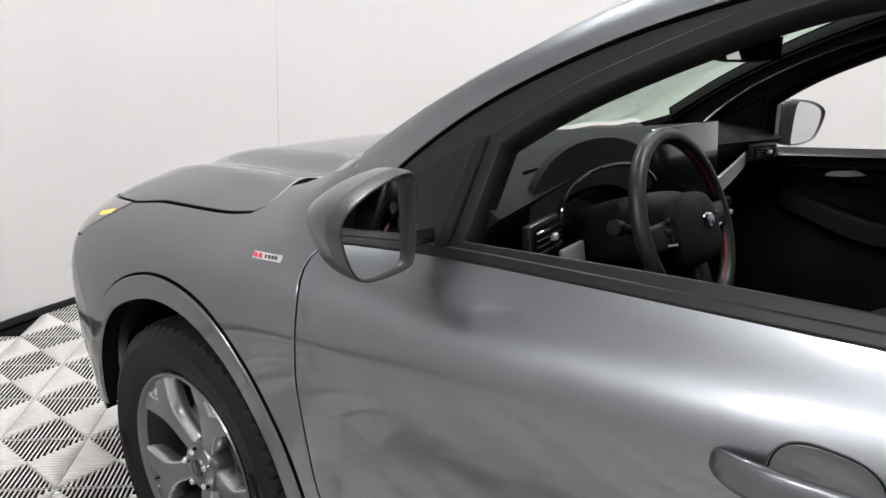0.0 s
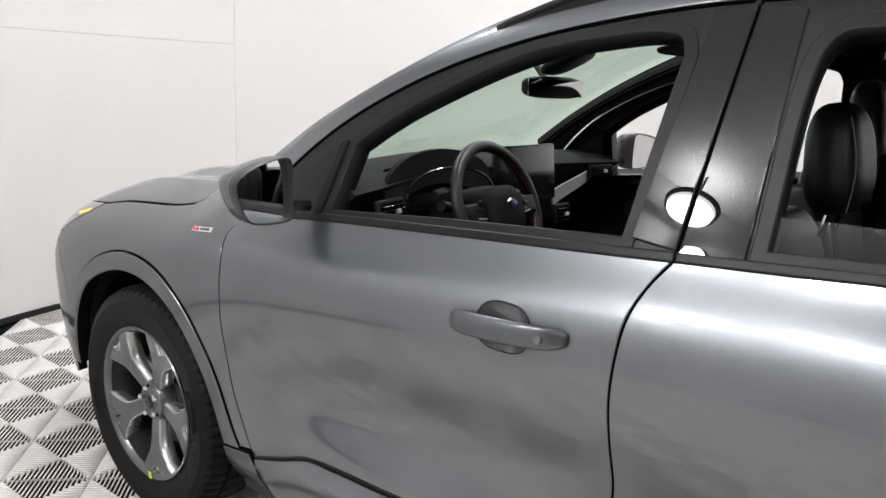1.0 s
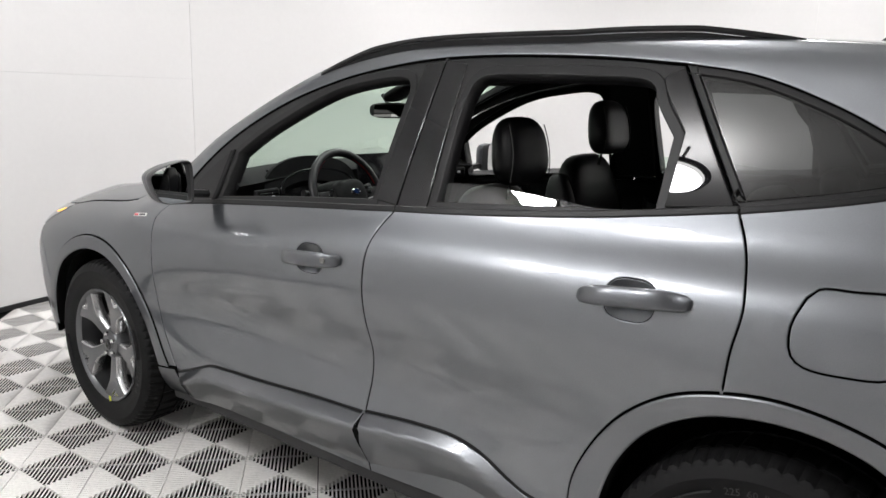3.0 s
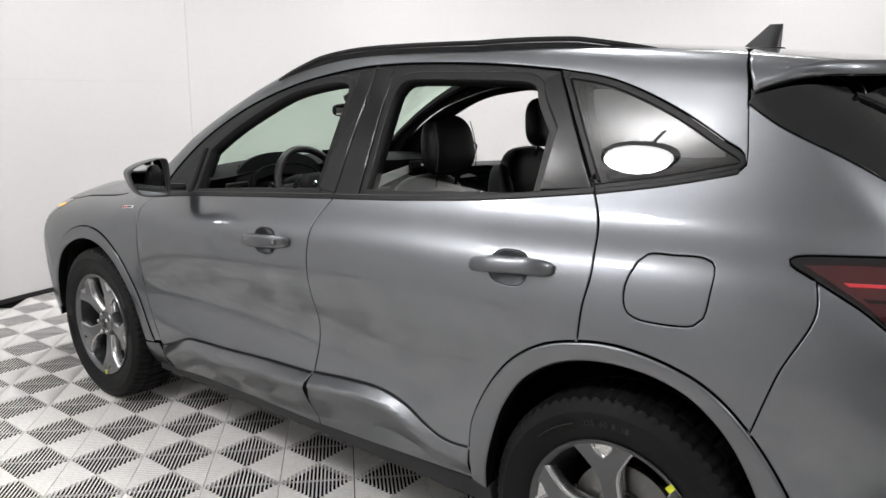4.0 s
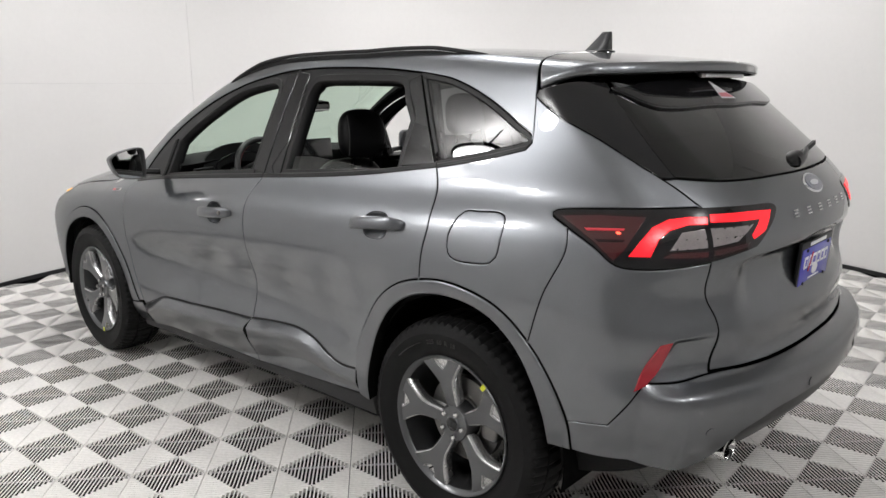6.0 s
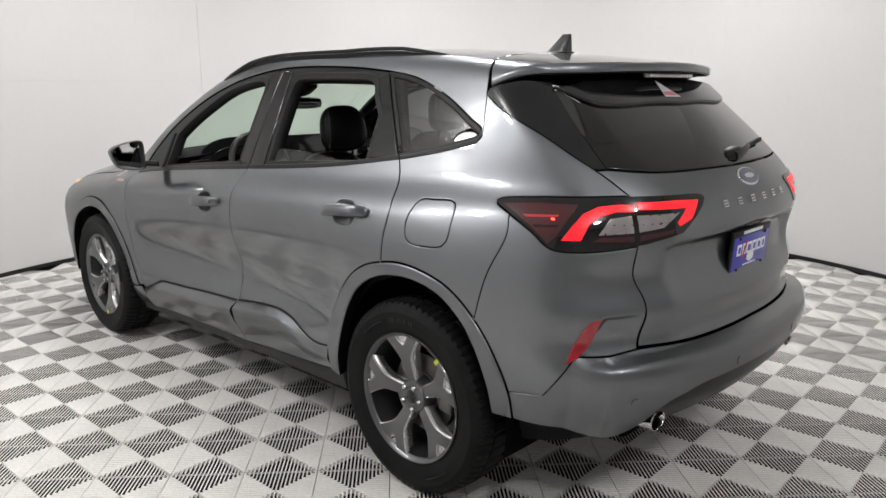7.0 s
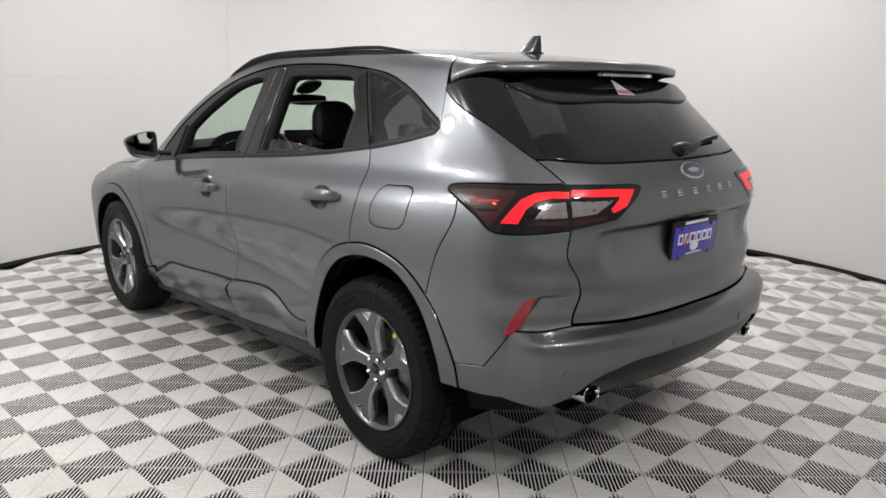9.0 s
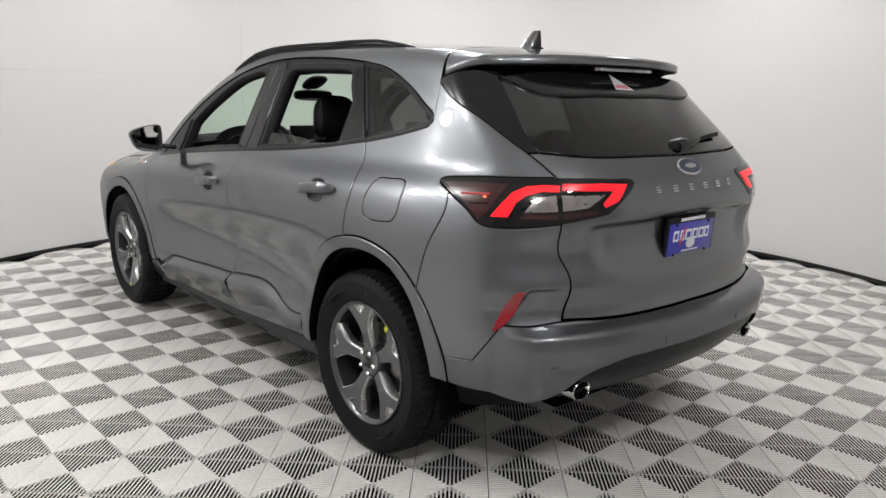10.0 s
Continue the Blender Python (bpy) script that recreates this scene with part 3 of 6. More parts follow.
SEAM_A, SEAM_B, SEAM_Z = 81.0, 0.6, 1.518
tagged(wall_piece("wall_north", SEAM_A + 0.014, 134.8, 0, SEAM_Z - 0.0007, ROOM_R, ROOM_R + 0.05, WALL), "white curved lower booth wall panel", "wall", kind="structure")
tagged(wall_piece("wall_north_upper", SEAM_A + 0.014, 134.8, SEAM_Z + 0.0007, CEILING_Z, ROOM_R, ROOM_R + 0.05, WALL), "white curved upper booth wall panel", "wall", kind="structure")
tagged(wall_piece("wall_east", SEAM_B + 0.006, SEAM_A - 0.014, 0, CEILING_Z, ROOM_R, ROOM_R + 0.05, WALL), "white curved booth wall, smooth and bare", "wall", kind="structure")
tagged(wall_piece("wall_south", -44.8, SEAM_B - 0.006, 0, CEILING_Z, ROOM_R, ROOM_R + 0.05, WALL), "white curved booth wall, smooth and bare", "wall", kind="structure")
tagged(closed_wall("wall_back", 0, CEILING_Z, 0.0, 0.05, WALL, lambda i: i < 48 and not 15 <= i < 46 or i == 143), "white booth wall, smooth and bare", "wall", kind="structure")
# Unseen darker stretch, added so that the car's tail reflects less light.
tagged(closed_wall("wall_unseen_dark", 0, CEILING_Z, 0.0, 0.05, WALL_DIM, lambda i: 15 <= i < 46), "unseen darker grey wall, added to dim reflections in the car", "wall", kind="structure")
tagged(closed_wall("wall_backing", 0, CEILING_Z, 0.053, 0.09, WALL_SEAM), "grey backing behind the wall joints", "wall", kind="structure")
tagged(closed_wall("baseboard", 0, 0.032, -0.014, 0.0, SKIRT), "black rubber skirting along the booth wall", "skirting", kind="structure")
bm = bmesh.new()
bm.faces.new([bm.verts.new((*p, CEILING_Z)) for p in booth_line(0.1)])
made = bmesh.ops.extrude_face_region(bm, geom=bm.faces[:])
bmesh.ops.translate(bm, vec=(0, 0, 0.06), verts=[v for v in made["geom"] if isinstance(v, bmesh.types.BMVert)])
tagged(part("ceiling", bm, CEIL, None, smooth=False), "white ceiling of the booth", "ceiling", kind="structure")
for n_lamp, (x, y) in enumerate(LAMPS):
    lamp = thing("ceiling_lamp", "round white hanging lamp out of view, lit, with a black rim", "lamp", "booth ceiling lamps", at=(x, y, LAMP_Z))
    part("stem", sweep([(0, 0, -0.01), (0, 0, CEILING_Z - LAMP_Z)], ring_profile(0.012, 8), up=(1, 0, 0)), BLACK_SATIN, lamp, "black stem")
    part("cover", lathe([(0.0, LAMP_R + 0.02), (0.012, LAMP_R * 0.6), (0.014, 0.0005)], 32, "z"), WHITE_PRINT, lamp, "white upper cover")
    part("diffuser", lathe([(-0.020, 0.0005), (-0.024, LAMP_R * 0.6), (-0.020, LAMP_R)], 48, "z"), LAMP_GLOW, lamp, "glowing white diffuser")
    part("rim", lathe([(0, LAMP_R - 0.004), (-0.026, LAMP_R), (-0.03, LAMP_R + 0.02), (0, LAMP_R + 0.03)], 48, "z"), BLACK_SATIN, lamp, "black metal rim")
    light = bpy.data.lights.new("ceiling_light", "AREA")
    light.shape, light.size, light.energy, light.color = "DISK", LAMP_R * 1.9, LAMP_W, (1.0, 0.99, 0.985)
    lit = new("ceiling_light", light)
    lit.matrix_basis = pose(x, y, LAMP_Z - 0.05)
    # Added upward light that only brightens the ceiling.
    if UPLIGHT[n_lamp]:
        glow = bpy.data.lights.new("ceiling_light", "AREA")
        glow.shape, glow.size, glow.energy, glow.color = "DISK", LAMP_R * 1.9, LAMP_W * UPLIGHT[n_lamp], (1.0, 0.99, 0.985)
        new("ceiling_light", glow).matrix_basis = pose(x, y, LAMP_Z + 0.03, 180)

# ---- the car ----
car = thing("suv_car", "dark grey metallic five-door SUV with open windows, on ribbed tiles", "car")

# lines of the body in the unrolled side: (along the car, height)
SEAM_FRONT = curve([(0.905, 1.005), (0.918, 0.975), (0.895, 0.92), (0.893, 0.82), (0.897, 0.70), (0.868, 0.55), (0.805, 0.43), (0.780, 0.375), (0.752, 0.325), (0.735, 0.285)])
SEAM_MID = curve([(-0.279, 1.117), (-0.255, 1.08), (-0.236, 1.03), (-0.228, 0.96), (-0.225, 0.88), (-0.230, 0.78), (-0.233, 0.70), (-0.227, 0.61), (-0.220, 0.50), (-0.226, 0.40), (-0.234, 0.305)])
SEAM_REAR = curve([(-1.213, 1.214), (-1.242, 1.15), (-1.263, 1.09), (-1.274, 1.03), (-1.264, 0.95), (-1.258, 0.856)])
BELT_F = curve([(0.905, 1.005), (0.73, 1.027), (0.206, 1.076), (-0.279, 1.117)])
BELT_R = curve([(-0.279, 1.117), (-0.58, 1.140), (-0.868, 1.168), (-1.05, 1.192), (-1.213, 1.216)])
BELT_Q = curve([(-1.213, 1.216), (-1.40, 1.252), (-1.567, 1.293)])
SILL = curve([(0.735, 0.285), (0.206, 0.297), (-0.234, 0.305)])
SILL_R = curve([(-0.234, 0.305), (-0.62, 0.335), (-0.93, 0.360)])
ARCH_R = curve([(-0.93, 0.36), (-0.922, 0.462), (-0.925, 0.547), (-0.968, 0.647), (-1.049, 0.752), (-1.150, 0.825), (-1.258, 0.860), (-1.373, 0.872), (-1.513, 0.849), (-1.62, 0.802), (-1.71, 0.725), (-1.79, 0.62), (-1.838, 0.515), (-1.855, 0.42)])
LIP_R = curve([(-0.985, 0.345), (-0.99, 0.43), (-1.003, 0.51), (-1.035, 0.617), (-1.106, 0.718), (-1.225, 0.795), (-1.378, 0.822), (-1.518, 0.798), (-1.63, 0.725), (-1.71, 0.62), (-1.755, 0.515), (-1.775, 0.42)])
ARCH_F = curve([(0.832, 0.374), (0.873, 0.448), (0.966, 0.606), (1.062, 0.728), (1.20, 0.812), (1.38, 0.829), (1.542, 0.785), (1.688, 0.678), (1.775, 0.562), (1.80, 0.45), (1.81, 0.36)])
LIP_F = curve([(0.902, 0.366), (0.925, 0.43), (1.003, 0.565), (1.115, 0.698), (1.25, 0.760), (1.42, 0.762), (1.595, 0.685), (1.69, 0.575), (1.735, 0.45), (1.745, 0.36)])
ROOF_LINE = curve([(0.905, 1.005), (0.86, 1.09), (0.70, 1.245), (0.455, 1.385), (0.159, 1.484), (-0.16, 1.540), (-0.378, 1.556), (-0.62, 1.556), (-0.835, 1.547), (-1.017, 1.531)])
PILLAR_B = curve([(-0.279, 1.117), (-0.300, 1.552)])
PILLAR_C = curve([(-1.213, 1.214), (-1.017, 1.531)])
QUARTER_TOP = curve([(-1.017, 1.531), (-1.188, 1.503), (-1.372, 1.435), (-1.516, 1.359), (-1.585, 1.322), (-1.590, 1.308), (-1.567, 1.293)])
GATE_SIDE = curve([(-1.545, 1.445), (-1.685, 1.404), (-1.949, 1.324), (-2.082, 1.248), (-2.144, 1.199), (-2.186, 1.148)])
GATE_LOW = curve([(-2.186, 1.148), (-2.183, 1.01), (-2.184, 0.909), (-2.215, 0.835), (-2.220, 0.78), (-2.200, 0.682)])
LAMP_LOW = curve([(-2.325, 1.024), (-2.185, 1.000), (-2.025, 0.985), (-1.955, 0.992), (-1.90, 1.037), (-1.80, 1.092), (-1.764, 1.108), (-1.762, 1.118)])
LAMP_TOP = curve([(-1.762, 1.118), (-1.775, 1.124), (-1.935, 1.137), (-2.192, 1.148), (-2.33, 1.145), (-2.445, 1.137), (-2.455, 1.126), (-2.325, 1.024)])
HOOD_EDGE = curve([(1.80, 0.915), (1.70, 0.929), (1.5, 0.952), (1.30, 0.973), (1.23, 0.986)])
HOOD_CORNER = curve([(1.23, 0.986), (1.214, 0.998), (1.211, 1.012), (1.222, 1.034)])
HEAD_EDGE = curve([(1.80, 0.915), (1.835, 0.877), (1.875, 0.840), (1.915, 0.805)])


def cut(line, a, b):
    """The stretch of a line between the points nearest to two places."""
    i, j = (int(np.argmin(np.hypot(*(line - p).T))) for p in (np.array(a), np.array(b)))
    return line[i:j + 1] if i <= j else line[j:i + 1][::-1]


def on_skin(line, chart=None):
    return (chart or unroll)(line[:, 0], line[:, 1])


# fender, doors, quarter
fender = loop(cut(SEAM_FRONT, (0.905, 1.005), (0.786, 0.390)), curve([tuple(cut(SEAM_FRONT, (0.905, 1.005), (0.786, 0.390))[-1]), (0.835, 0.380)]), cut(ARCH_F, (0.835, 0.380), (1.775, 0.562)), curve([(1.775, 0.562), (1.825, 0.69), (1.915, 0.805)]), HEAD_EDGE[::-1], HOOD_EDGE, HOOD_CORNER, curve([(1.222, 1.034), (1.16, 1.054), (1.09, 1.080), (1.00, 1.112), (0.935, 1.138)]), curve([(0.935, 1.138), (0.905, 1.005)]))
panel("front_fender", fender, PAINT, car, both=True, step=0.016)
door_f = loop(SEAM_FRONT, SILL, SEAM_MID[::-1], BELT_F[::-1])
arch_r0 = (-0.93, 0.36)


def cup(s0, z0):
    """The bowl pressed into a door behind its handle."""
    def lift(s, z):
        r = (np.abs((s - s0) / 0.060) ** 2.8 + np.abs((z - z0) / 0.046) ** 2.8) ** (1 / 2.8)
        return -0.022 * np.clip(1 - r ** 2.6, 0, 1)
    return lift


def bowl_ring(s0, z0):
    a = np.linspace(0, 2 * math.pi, 40, False)
    c, s = np.cos(a), np.sin(a)
    return np.stack([s0 + 0.058 * np.sign(c) * np.abs(c) ** 0.7, z0 + 0.044 * np.sign(s) * np.abs(s) ** 0.7], 1)


front_door, front_door_r = panel("front_door", door_f, PAINT, car, both=True, holes=[bowl_ring(0.002, 0.944)], inset=0.0022, step=0.014)
door_r = loop(SEAM_MID, SILL_R, cut(ARCH_R, arch_r0, (-1.258, 0.860)), SEAM_REAR[::-1], BELT_R[::-1])
rear_door, rear_door_r = panel("rear_door", door_r, PAINT, car, both=True, holes=[bowl_ring(-1.036, 1.011)], inset=0.0022, step=0.014)
for doors, s0, z0 in (((front_door, front_door_r), 0.002, 0.944), ((rear_door, rear_door_r), -1.036, 1.011)):
    for made, door in zip(panel("handle_bowl", bowl_ring(s0, z0), PAINT, None, both=True, push=cup(s0, z0), inset=0, edge=0.0006, depth=0.004, step=0.006, label="grey bowl pressed behind the handle"), doors):
        made.parent = door
FUEL = loop(curve([(-1.383, 1.075), (-1.40, 1.093), (-1.46, 1.098), (-1.535, 1.100), (-1.562, 1.085), (-1.566, 1.03), (-1.560, 0.975), (-1.54, 0.955), (-1.47, 0.945), (-1.40, 0.948), (-1.375, 0.965), (-1.366, 1.02), (-1.383, 1.075)]))
quarter = loop(SEAM_REAR, cut(ARCH_R, (-1.258, 0.860), (-1.70, 0.735)), curve([(-1.70, 0.735), (-1.75, 0.889), (-1.818, 1.02), (-1.822, 1.08)]), cut(LAMP_LOW, (-1.822, 1.08), (-1.762, 1.118)), cut(LAMP_TOP, (-1.762, 1.118), (-2.192, 1.148)), curve([(-2.192, 1.148), (-2.186, 1.148)]), GATE_SIDE[::-1], curve([(-1.545, 1.445), (-1.585, 1.34), (-1.590, 1.308)]), curve([(-1.590, 1.308), (-1.567, 1.293)]), BELT_Q[::-1])
panel("quarter_panel", quarter, PAINT, car, both=True, holes=[FUEL], inset=0.0022, step=0.014)
panel("fuel_door", FUEL, PAINT, car, inset=0.0018)

# pillar, roof edge and roof
lower = arc_of(on_skin(np.vstack([curve([(0.935, 1.138), (0.905, 1.005)]), ROOF_LINE, QUARTER_TOP[:-3], curve([(-1.590, 1.308), (-1.585, 1.34), (-1.545, 1.445)])])))
WIND_Y = [0.98, 0.6, 0.25, 0.08, -0.2]
WIND_X = spline(WIND_Y[::-1], [-0.40, -0.50, -0.555, -0.63, -0.715])


def shield_edge(y):
    """Where the painted pillar ends at the windscreen and the roof's middle sheet."""
    x = WIND_X(np.clip(y, -0.2, 1.03))
    return arc_of(np.stack([x, y, top(x, y)], 1))


upper = shield_edge(np.linspace(-1.44, 0.94, 160))
spoiler_cut = curve([tuple(arc_of(np.array([[-0.60, -1.533, 1.475]]))[0]), tuple(arc_of(np.array([[-0.52, -1.50, 1.53]]))[0]), tuple(upper[0])])
side_upper = loop(lower, curve([tuple(lower[-1]), tuple(spoiler_cut[0])]), spoiler_cut, upper, curve([tuple(upper[-1]), tuple(lower[0])]))
panel("roof_side", side_upper, PAINT, car, arc, both=True, inset=0.001, flip=True, label="painted windscreen pillar and roof edge")
ys = np.linspace(-1.44, 0.08, 60)
left = np.stack([WIND_X(np.clip(ys, -0.2, 1.03)), ys], 1)
right = left * [-1, 1]
panel("roof", loop(left[::-1], curve([tuple(left[0]), (0, -1.45), tuple(right[0])]), right, curve([tuple(right[-1]), (0, 0.14), tuple(left[-1])])), PAINT, car, over, inset=0.001, step=0.06)
ys = np.linspace(0.085, 1.02, 40)
left = np.stack([WIND_X(ys), ys], 1)
right = left * [-1, 1]
panel("windscreen", loop(left[::-1], curve([tuple(left[0]), (0, 0.145), tuple(right[0])]), right, curve([tuple(right[-1]), (0, 1.17), tuple(left[-1])])), SHIELD, car, over, inset=0.001, step=0.05, push=-0.003, depth=0.004).visible_shadow = False
hood_side = on_skin(HOOD_EDGE)[:, :2]
hood_corner = on_skin(HOOD_CORNER)[:, :2]
hood_left = np.vstack([hood_side, hood_corner[1:], curve([tuple(hood_corner[-1]), (-0.585, 1.215)])[1:]])
hood_right = hood_left * [-1, 1]
lamp_top = on_skin(curve([(1.80, 0.915), (1.88, 0.908), (2.0, 0.895), (2.15, 0.877)]))[:, :2]
panel("bonnet", loop(hood_left, curve([(-0.585, 1.215), (0, 1.265), (0.585, 1.215)]), hood_right[::-1], lamp_top * [-1, 1], curve([tuple(lamp_top[-1] * [-1, 1]), (0, 2.14), tuple(lamp_top[-1])]), lamp_top[::-1]), PAINT, car, over, step=0.03, label="grey bonnet with two raised ridges")
panel("cowl", loop(curve([(-0.70, 1.02), (0, 1.15), (0.70, 1.02)]), curve([(0.70, 1.02), (0.665, 1.20)]), curve([(0.665, 1.20), (0, 1.28), (-0.665, 1.20)]), curve([(-0.665, 1.20), (-0.70, 1.02)])), PLASTIC, car, over, push=-0.02, label="black plastic wiper cowl")

# window frames: dark grey door frames with the window openings, black pillar covers
OPEN_F = loop(curve([(0.616, 1.053), (0.604, 1.225)]), curve([(0.604, 1.225), (0.53, 1.280), (0.43, 1.340), (0.175, 1.455), (0.0, 1.492), (-0.14, 1.504), (-0.185, 1.490), (-0.200, 1.455)]), curve([(-0.200, 1.455), (-0.183, 1.13)]), curve([(-0.183, 1.13), (0.206, 1.096), (0.616, 1.053)]))
OPEN_R = loop(curve([(-0.408, 1.146), (-0.412, 1.47), (-0.440, 1.505), (-0.50, 1.514)]), curve([(-0.50, 1.514), (-0.75, 1.512), (-0.93, 1.502), (-0.962, 1.485), (-0.985, 1.44), (-1.042, 1.366)]), curve([(-1.042, 1.366), (-1.040, 1.19)]), curve([(-1.040, 1.19), (-0.868, 1.178), (-0.408, 1.146)]))
frame_f = loop(BELT_F, PILLAR_B, cut(ROOF_LINE, (-0.300, 1.552), (0.905, 1.005)))
frame_r = loop(BELT_R, PILLAR_C, cut(ROOF_LINE, (-1.017, 1.531), (-0.300, 1.552)), PILLAR_B[::-1])
for doors, ring, hole in (((front_door, front_door_r), frame_f, OPEN_F), ((rear_door, rear_door_r), frame_r, OPEN_R)):
    for made, door in zip(panel("window_frame", ring, FRAME_GREY, None, holes=[hole], both=True, depth=0.035, push=-0.006, inset=0.004, label="dark grey window frame"), doors):
        made.parent = door
    seal = hole + outward(hole) * 0.016
    for made, door in zip(panel("window_seal", seal, BLACK_SATIN, None, holes=[hole - outward(hole) * 0.010], both=True, depth=0.05, push=-0.002, inset=0, edge=0.003, label="black rubber window seal"), doors):
        made.parent = door
pillar_f = loop(curve([(-0.190, 1.136), (-0.279, 1.128)]), curve([(-0.279, 1.128), (-0.300, 1.545)]), curve([(-0.300, 1.545), (-0.222, 1.533)]), curve([(-0.222, 1.533), (-0.190, 1.136)]))
pillar_r = loop(curve([(-0.279, 1.122), (-0.392, 1.131)]), curve([(-0.392, 1.131), (-0.382, 1.536)]), curve([(-0.382, 1.536), (-0.300, 1.545)]), curve([(-0.300, 1.545), (-0.279, 1.122)]))
pillar_c = loop(curve([(-1.048, 1.205), (-1.205, 1.222)]), curve([(-1.205, 1.222), (-1.022, 1.522)]), curve([(-1.022, 1.522), (-0.975, 1.500), (-1.054, 1.372)]), curve([(-1.054, 1.372), (-1.048, 1.205)]))
for doors, ring in (((front_door, front_door_r), pillar_f), ((rear_door, rear_door_r), pillar_r), ((rear_door, rear_door_r), pillar_c)):
    for made, door in zip(panel("pillar_cover", ring, BLACK_GLOSS, None, both=True, push=0.001, inset=0.003, depth=0.012, label="gloss black pillar cover"), doors):
        made.parent = door
QUARTER = loop(BELT_Q, QUARTER_TOP[::-1], PILLAR_C[::-1])
panel("quarter_window", QUARTER - outward(QUARTER) * 0.020, PRIVACY, car, both=True, depth=0.004, inset=0, push=-0.003, label="dark tinted fixed side window")
panel("quarter_surround", QUARTER, BLACK_SATIN, car, holes=[QUARTER - outward(QUARTER) * 0.022], both=True, inset=0.003, depth=0.03, push=0.0, label="black surround of the fixed side window")
for line, doors in ((BELT_F, (front_door, front_door_r)), (BELT_R, (rear_door, rear_door_r))):
    trim = loop(line + [0, -0.006], (line + [0, 0.014])[::-1])
    for made, door in zip(panel("belt_trim", trim, BLACK_SATIN, None, both=True, push=0.004, inset=0.001, depth=0.02, edge=0.004, step=0.02, label="black strip under the window"), doors):
        made.parent = door
trim = loop(BELT_Q + [0, -0.008], (BELT_Q + [0, 0.010])[::-1])
panel("belt_trim", trim, BLACK_SATIN, car, both=True, push=0.004, inset=0.001, depth=0.02, edge=0.004, step=0.02)

# cladding and wheel arches
CLAD_F = curve([(0.768, 0.375), (0.653, 0.418), (0.56, 0.452), (0.46, 0.462), (0.30, 0.470), (0.038, 0.488), (-0.221, 0.500)])
CLAD_R = curve([(-0.222, 0.505), (-0.42, 0.525), (-0.56, 0.530), (-0.66, 0.512), (-0.75, 0.475), (-0.80, 0.458), (-0.86, 0.452), (-0.923, 0.458)])


_clad_top = spline(*np.array(sorted([tuple(p) for p in np.vstack([CLAD_F[::6], CLAD_R[::6]])])).T)


def clad_lift(s, z):
    """A ledge along the cladding's upper edge, then a face that tucks in towards the sill."""
    ramp = lambda t: np.clip(t, 0, 1) ** 2 * (3 - 2 * np.clip(t, 0, 1))
    high = 0.006 + 0.034 * ramp((s + 1.0) / 0.85) * ramp((0.80 - s) / 0.14)
    down = _clad_top(s) - z
    return 0.004 + high * np.clip(down / 0.038, 0, 1) - 0.056 * np.clip((down - 0.046) / 0.16, 0, 1)


clad_f = loop(CLAD_F, cut(SEAM_MID, (-0.221, 0.50), (-0.234, 0.305)), SILL[::-1], cut(SEAM_FRONT, (0.742, 0.285), (0.768, 0.375)))
clad_r = loop(CLAD_R, cut(ARCH_R, (-0.923, 0.458), arch_r0), SILL_R[::-1], cut(SEAM_MID, (-0.234, 0.305), (-0.222, 0.505)))
for doors, ring in (((front_door, front_door_r), clad_f), ((rear_door, rear_door_r), clad_r)):
    for made, door in zip(panel("sill_cladding", ring, PAINT_SATIN, None, both=True, push=clad_lift, inset=0.003, depth=0.02, step=0.011, label="grey moulded lower door cladding"), doors):
        made.parent = door
# A raised black patch paints the shade of the notch between the claddings.
notch = loop(curve([(-0.223, 0.500), (-0.214, 0.455)]), curve([(-0.214, 0.455), (-0.226, 0.400)]), curve([(-0.226, 0.400), (-0.240, 0.455)]), curve([(-0.240, 0.455), (-0.223, 0.500)]))
panel("notch_shade", notch, LINER_AND_SHADE, car, both=True, push=lambda s, z: clad_lift(s, z) + 0.0015, inset=0, depth=0.02, edge=0.001, step=0.012, label="black patch for the shaded notch between the claddings")
toe = loop(curve([(0.786, 0.384), (0.84, 0.376), (0.902, 0.368)]), curve([(0.902, 0.368), (0.893, 0.31), (0.880, 0.262)]), curve([(0.880, 0.262), (0.739, 0.280)]), cut(SEAM_FRONT, (0.739, 0.287), (0.784, 0.382)))
panel("fender_cladding", toe, PAINT_SATIN, car, both=True, push=lambda s, z: 0.012 - 0.02 * np.clip((0.36 - z) / 0.1, 0, 1) ** 2, inset=0.002, depth=0.03, step=0.015, label="grey moulding behind the front wheel")
sill = loop(curve([(0.875, 0.26), (0.742, 0.28), (0.206, 0.292), (-0.234, 0.30), (-0.62, 0.33), (-0.985, 0.352)]), curve([(-0.985, 0.352), (-0.985, 0.27)]), curve([(-0.985, 0.27), (0.875, 0.225)]), curve([(0.875, 0.225), (0.875, 0.26)]))
# Dark strip that paints the shade line where the door curls in.
for line, doors in ((CLAD_F, (front_door, front_door_r)), (CLAD_R, (rear_door, rear_door_r))):
    strip = loop(line + [0, 0.004], (line - [0, 0.004])[::-1])
    for made, door in zip(panel("cladding_shade_line", strip, BLACK_SATIN, None, both=True, push=0.0025, inset=0, depth=0.006, edge=0.001, step=0.02, label="dark strip for the shade line over the cladding"), doors):
        made.parent = door
panel("sill", sill, PLASTIC, car, both=True, push=-0.012, depth=0.05, label="dark plastic sill")
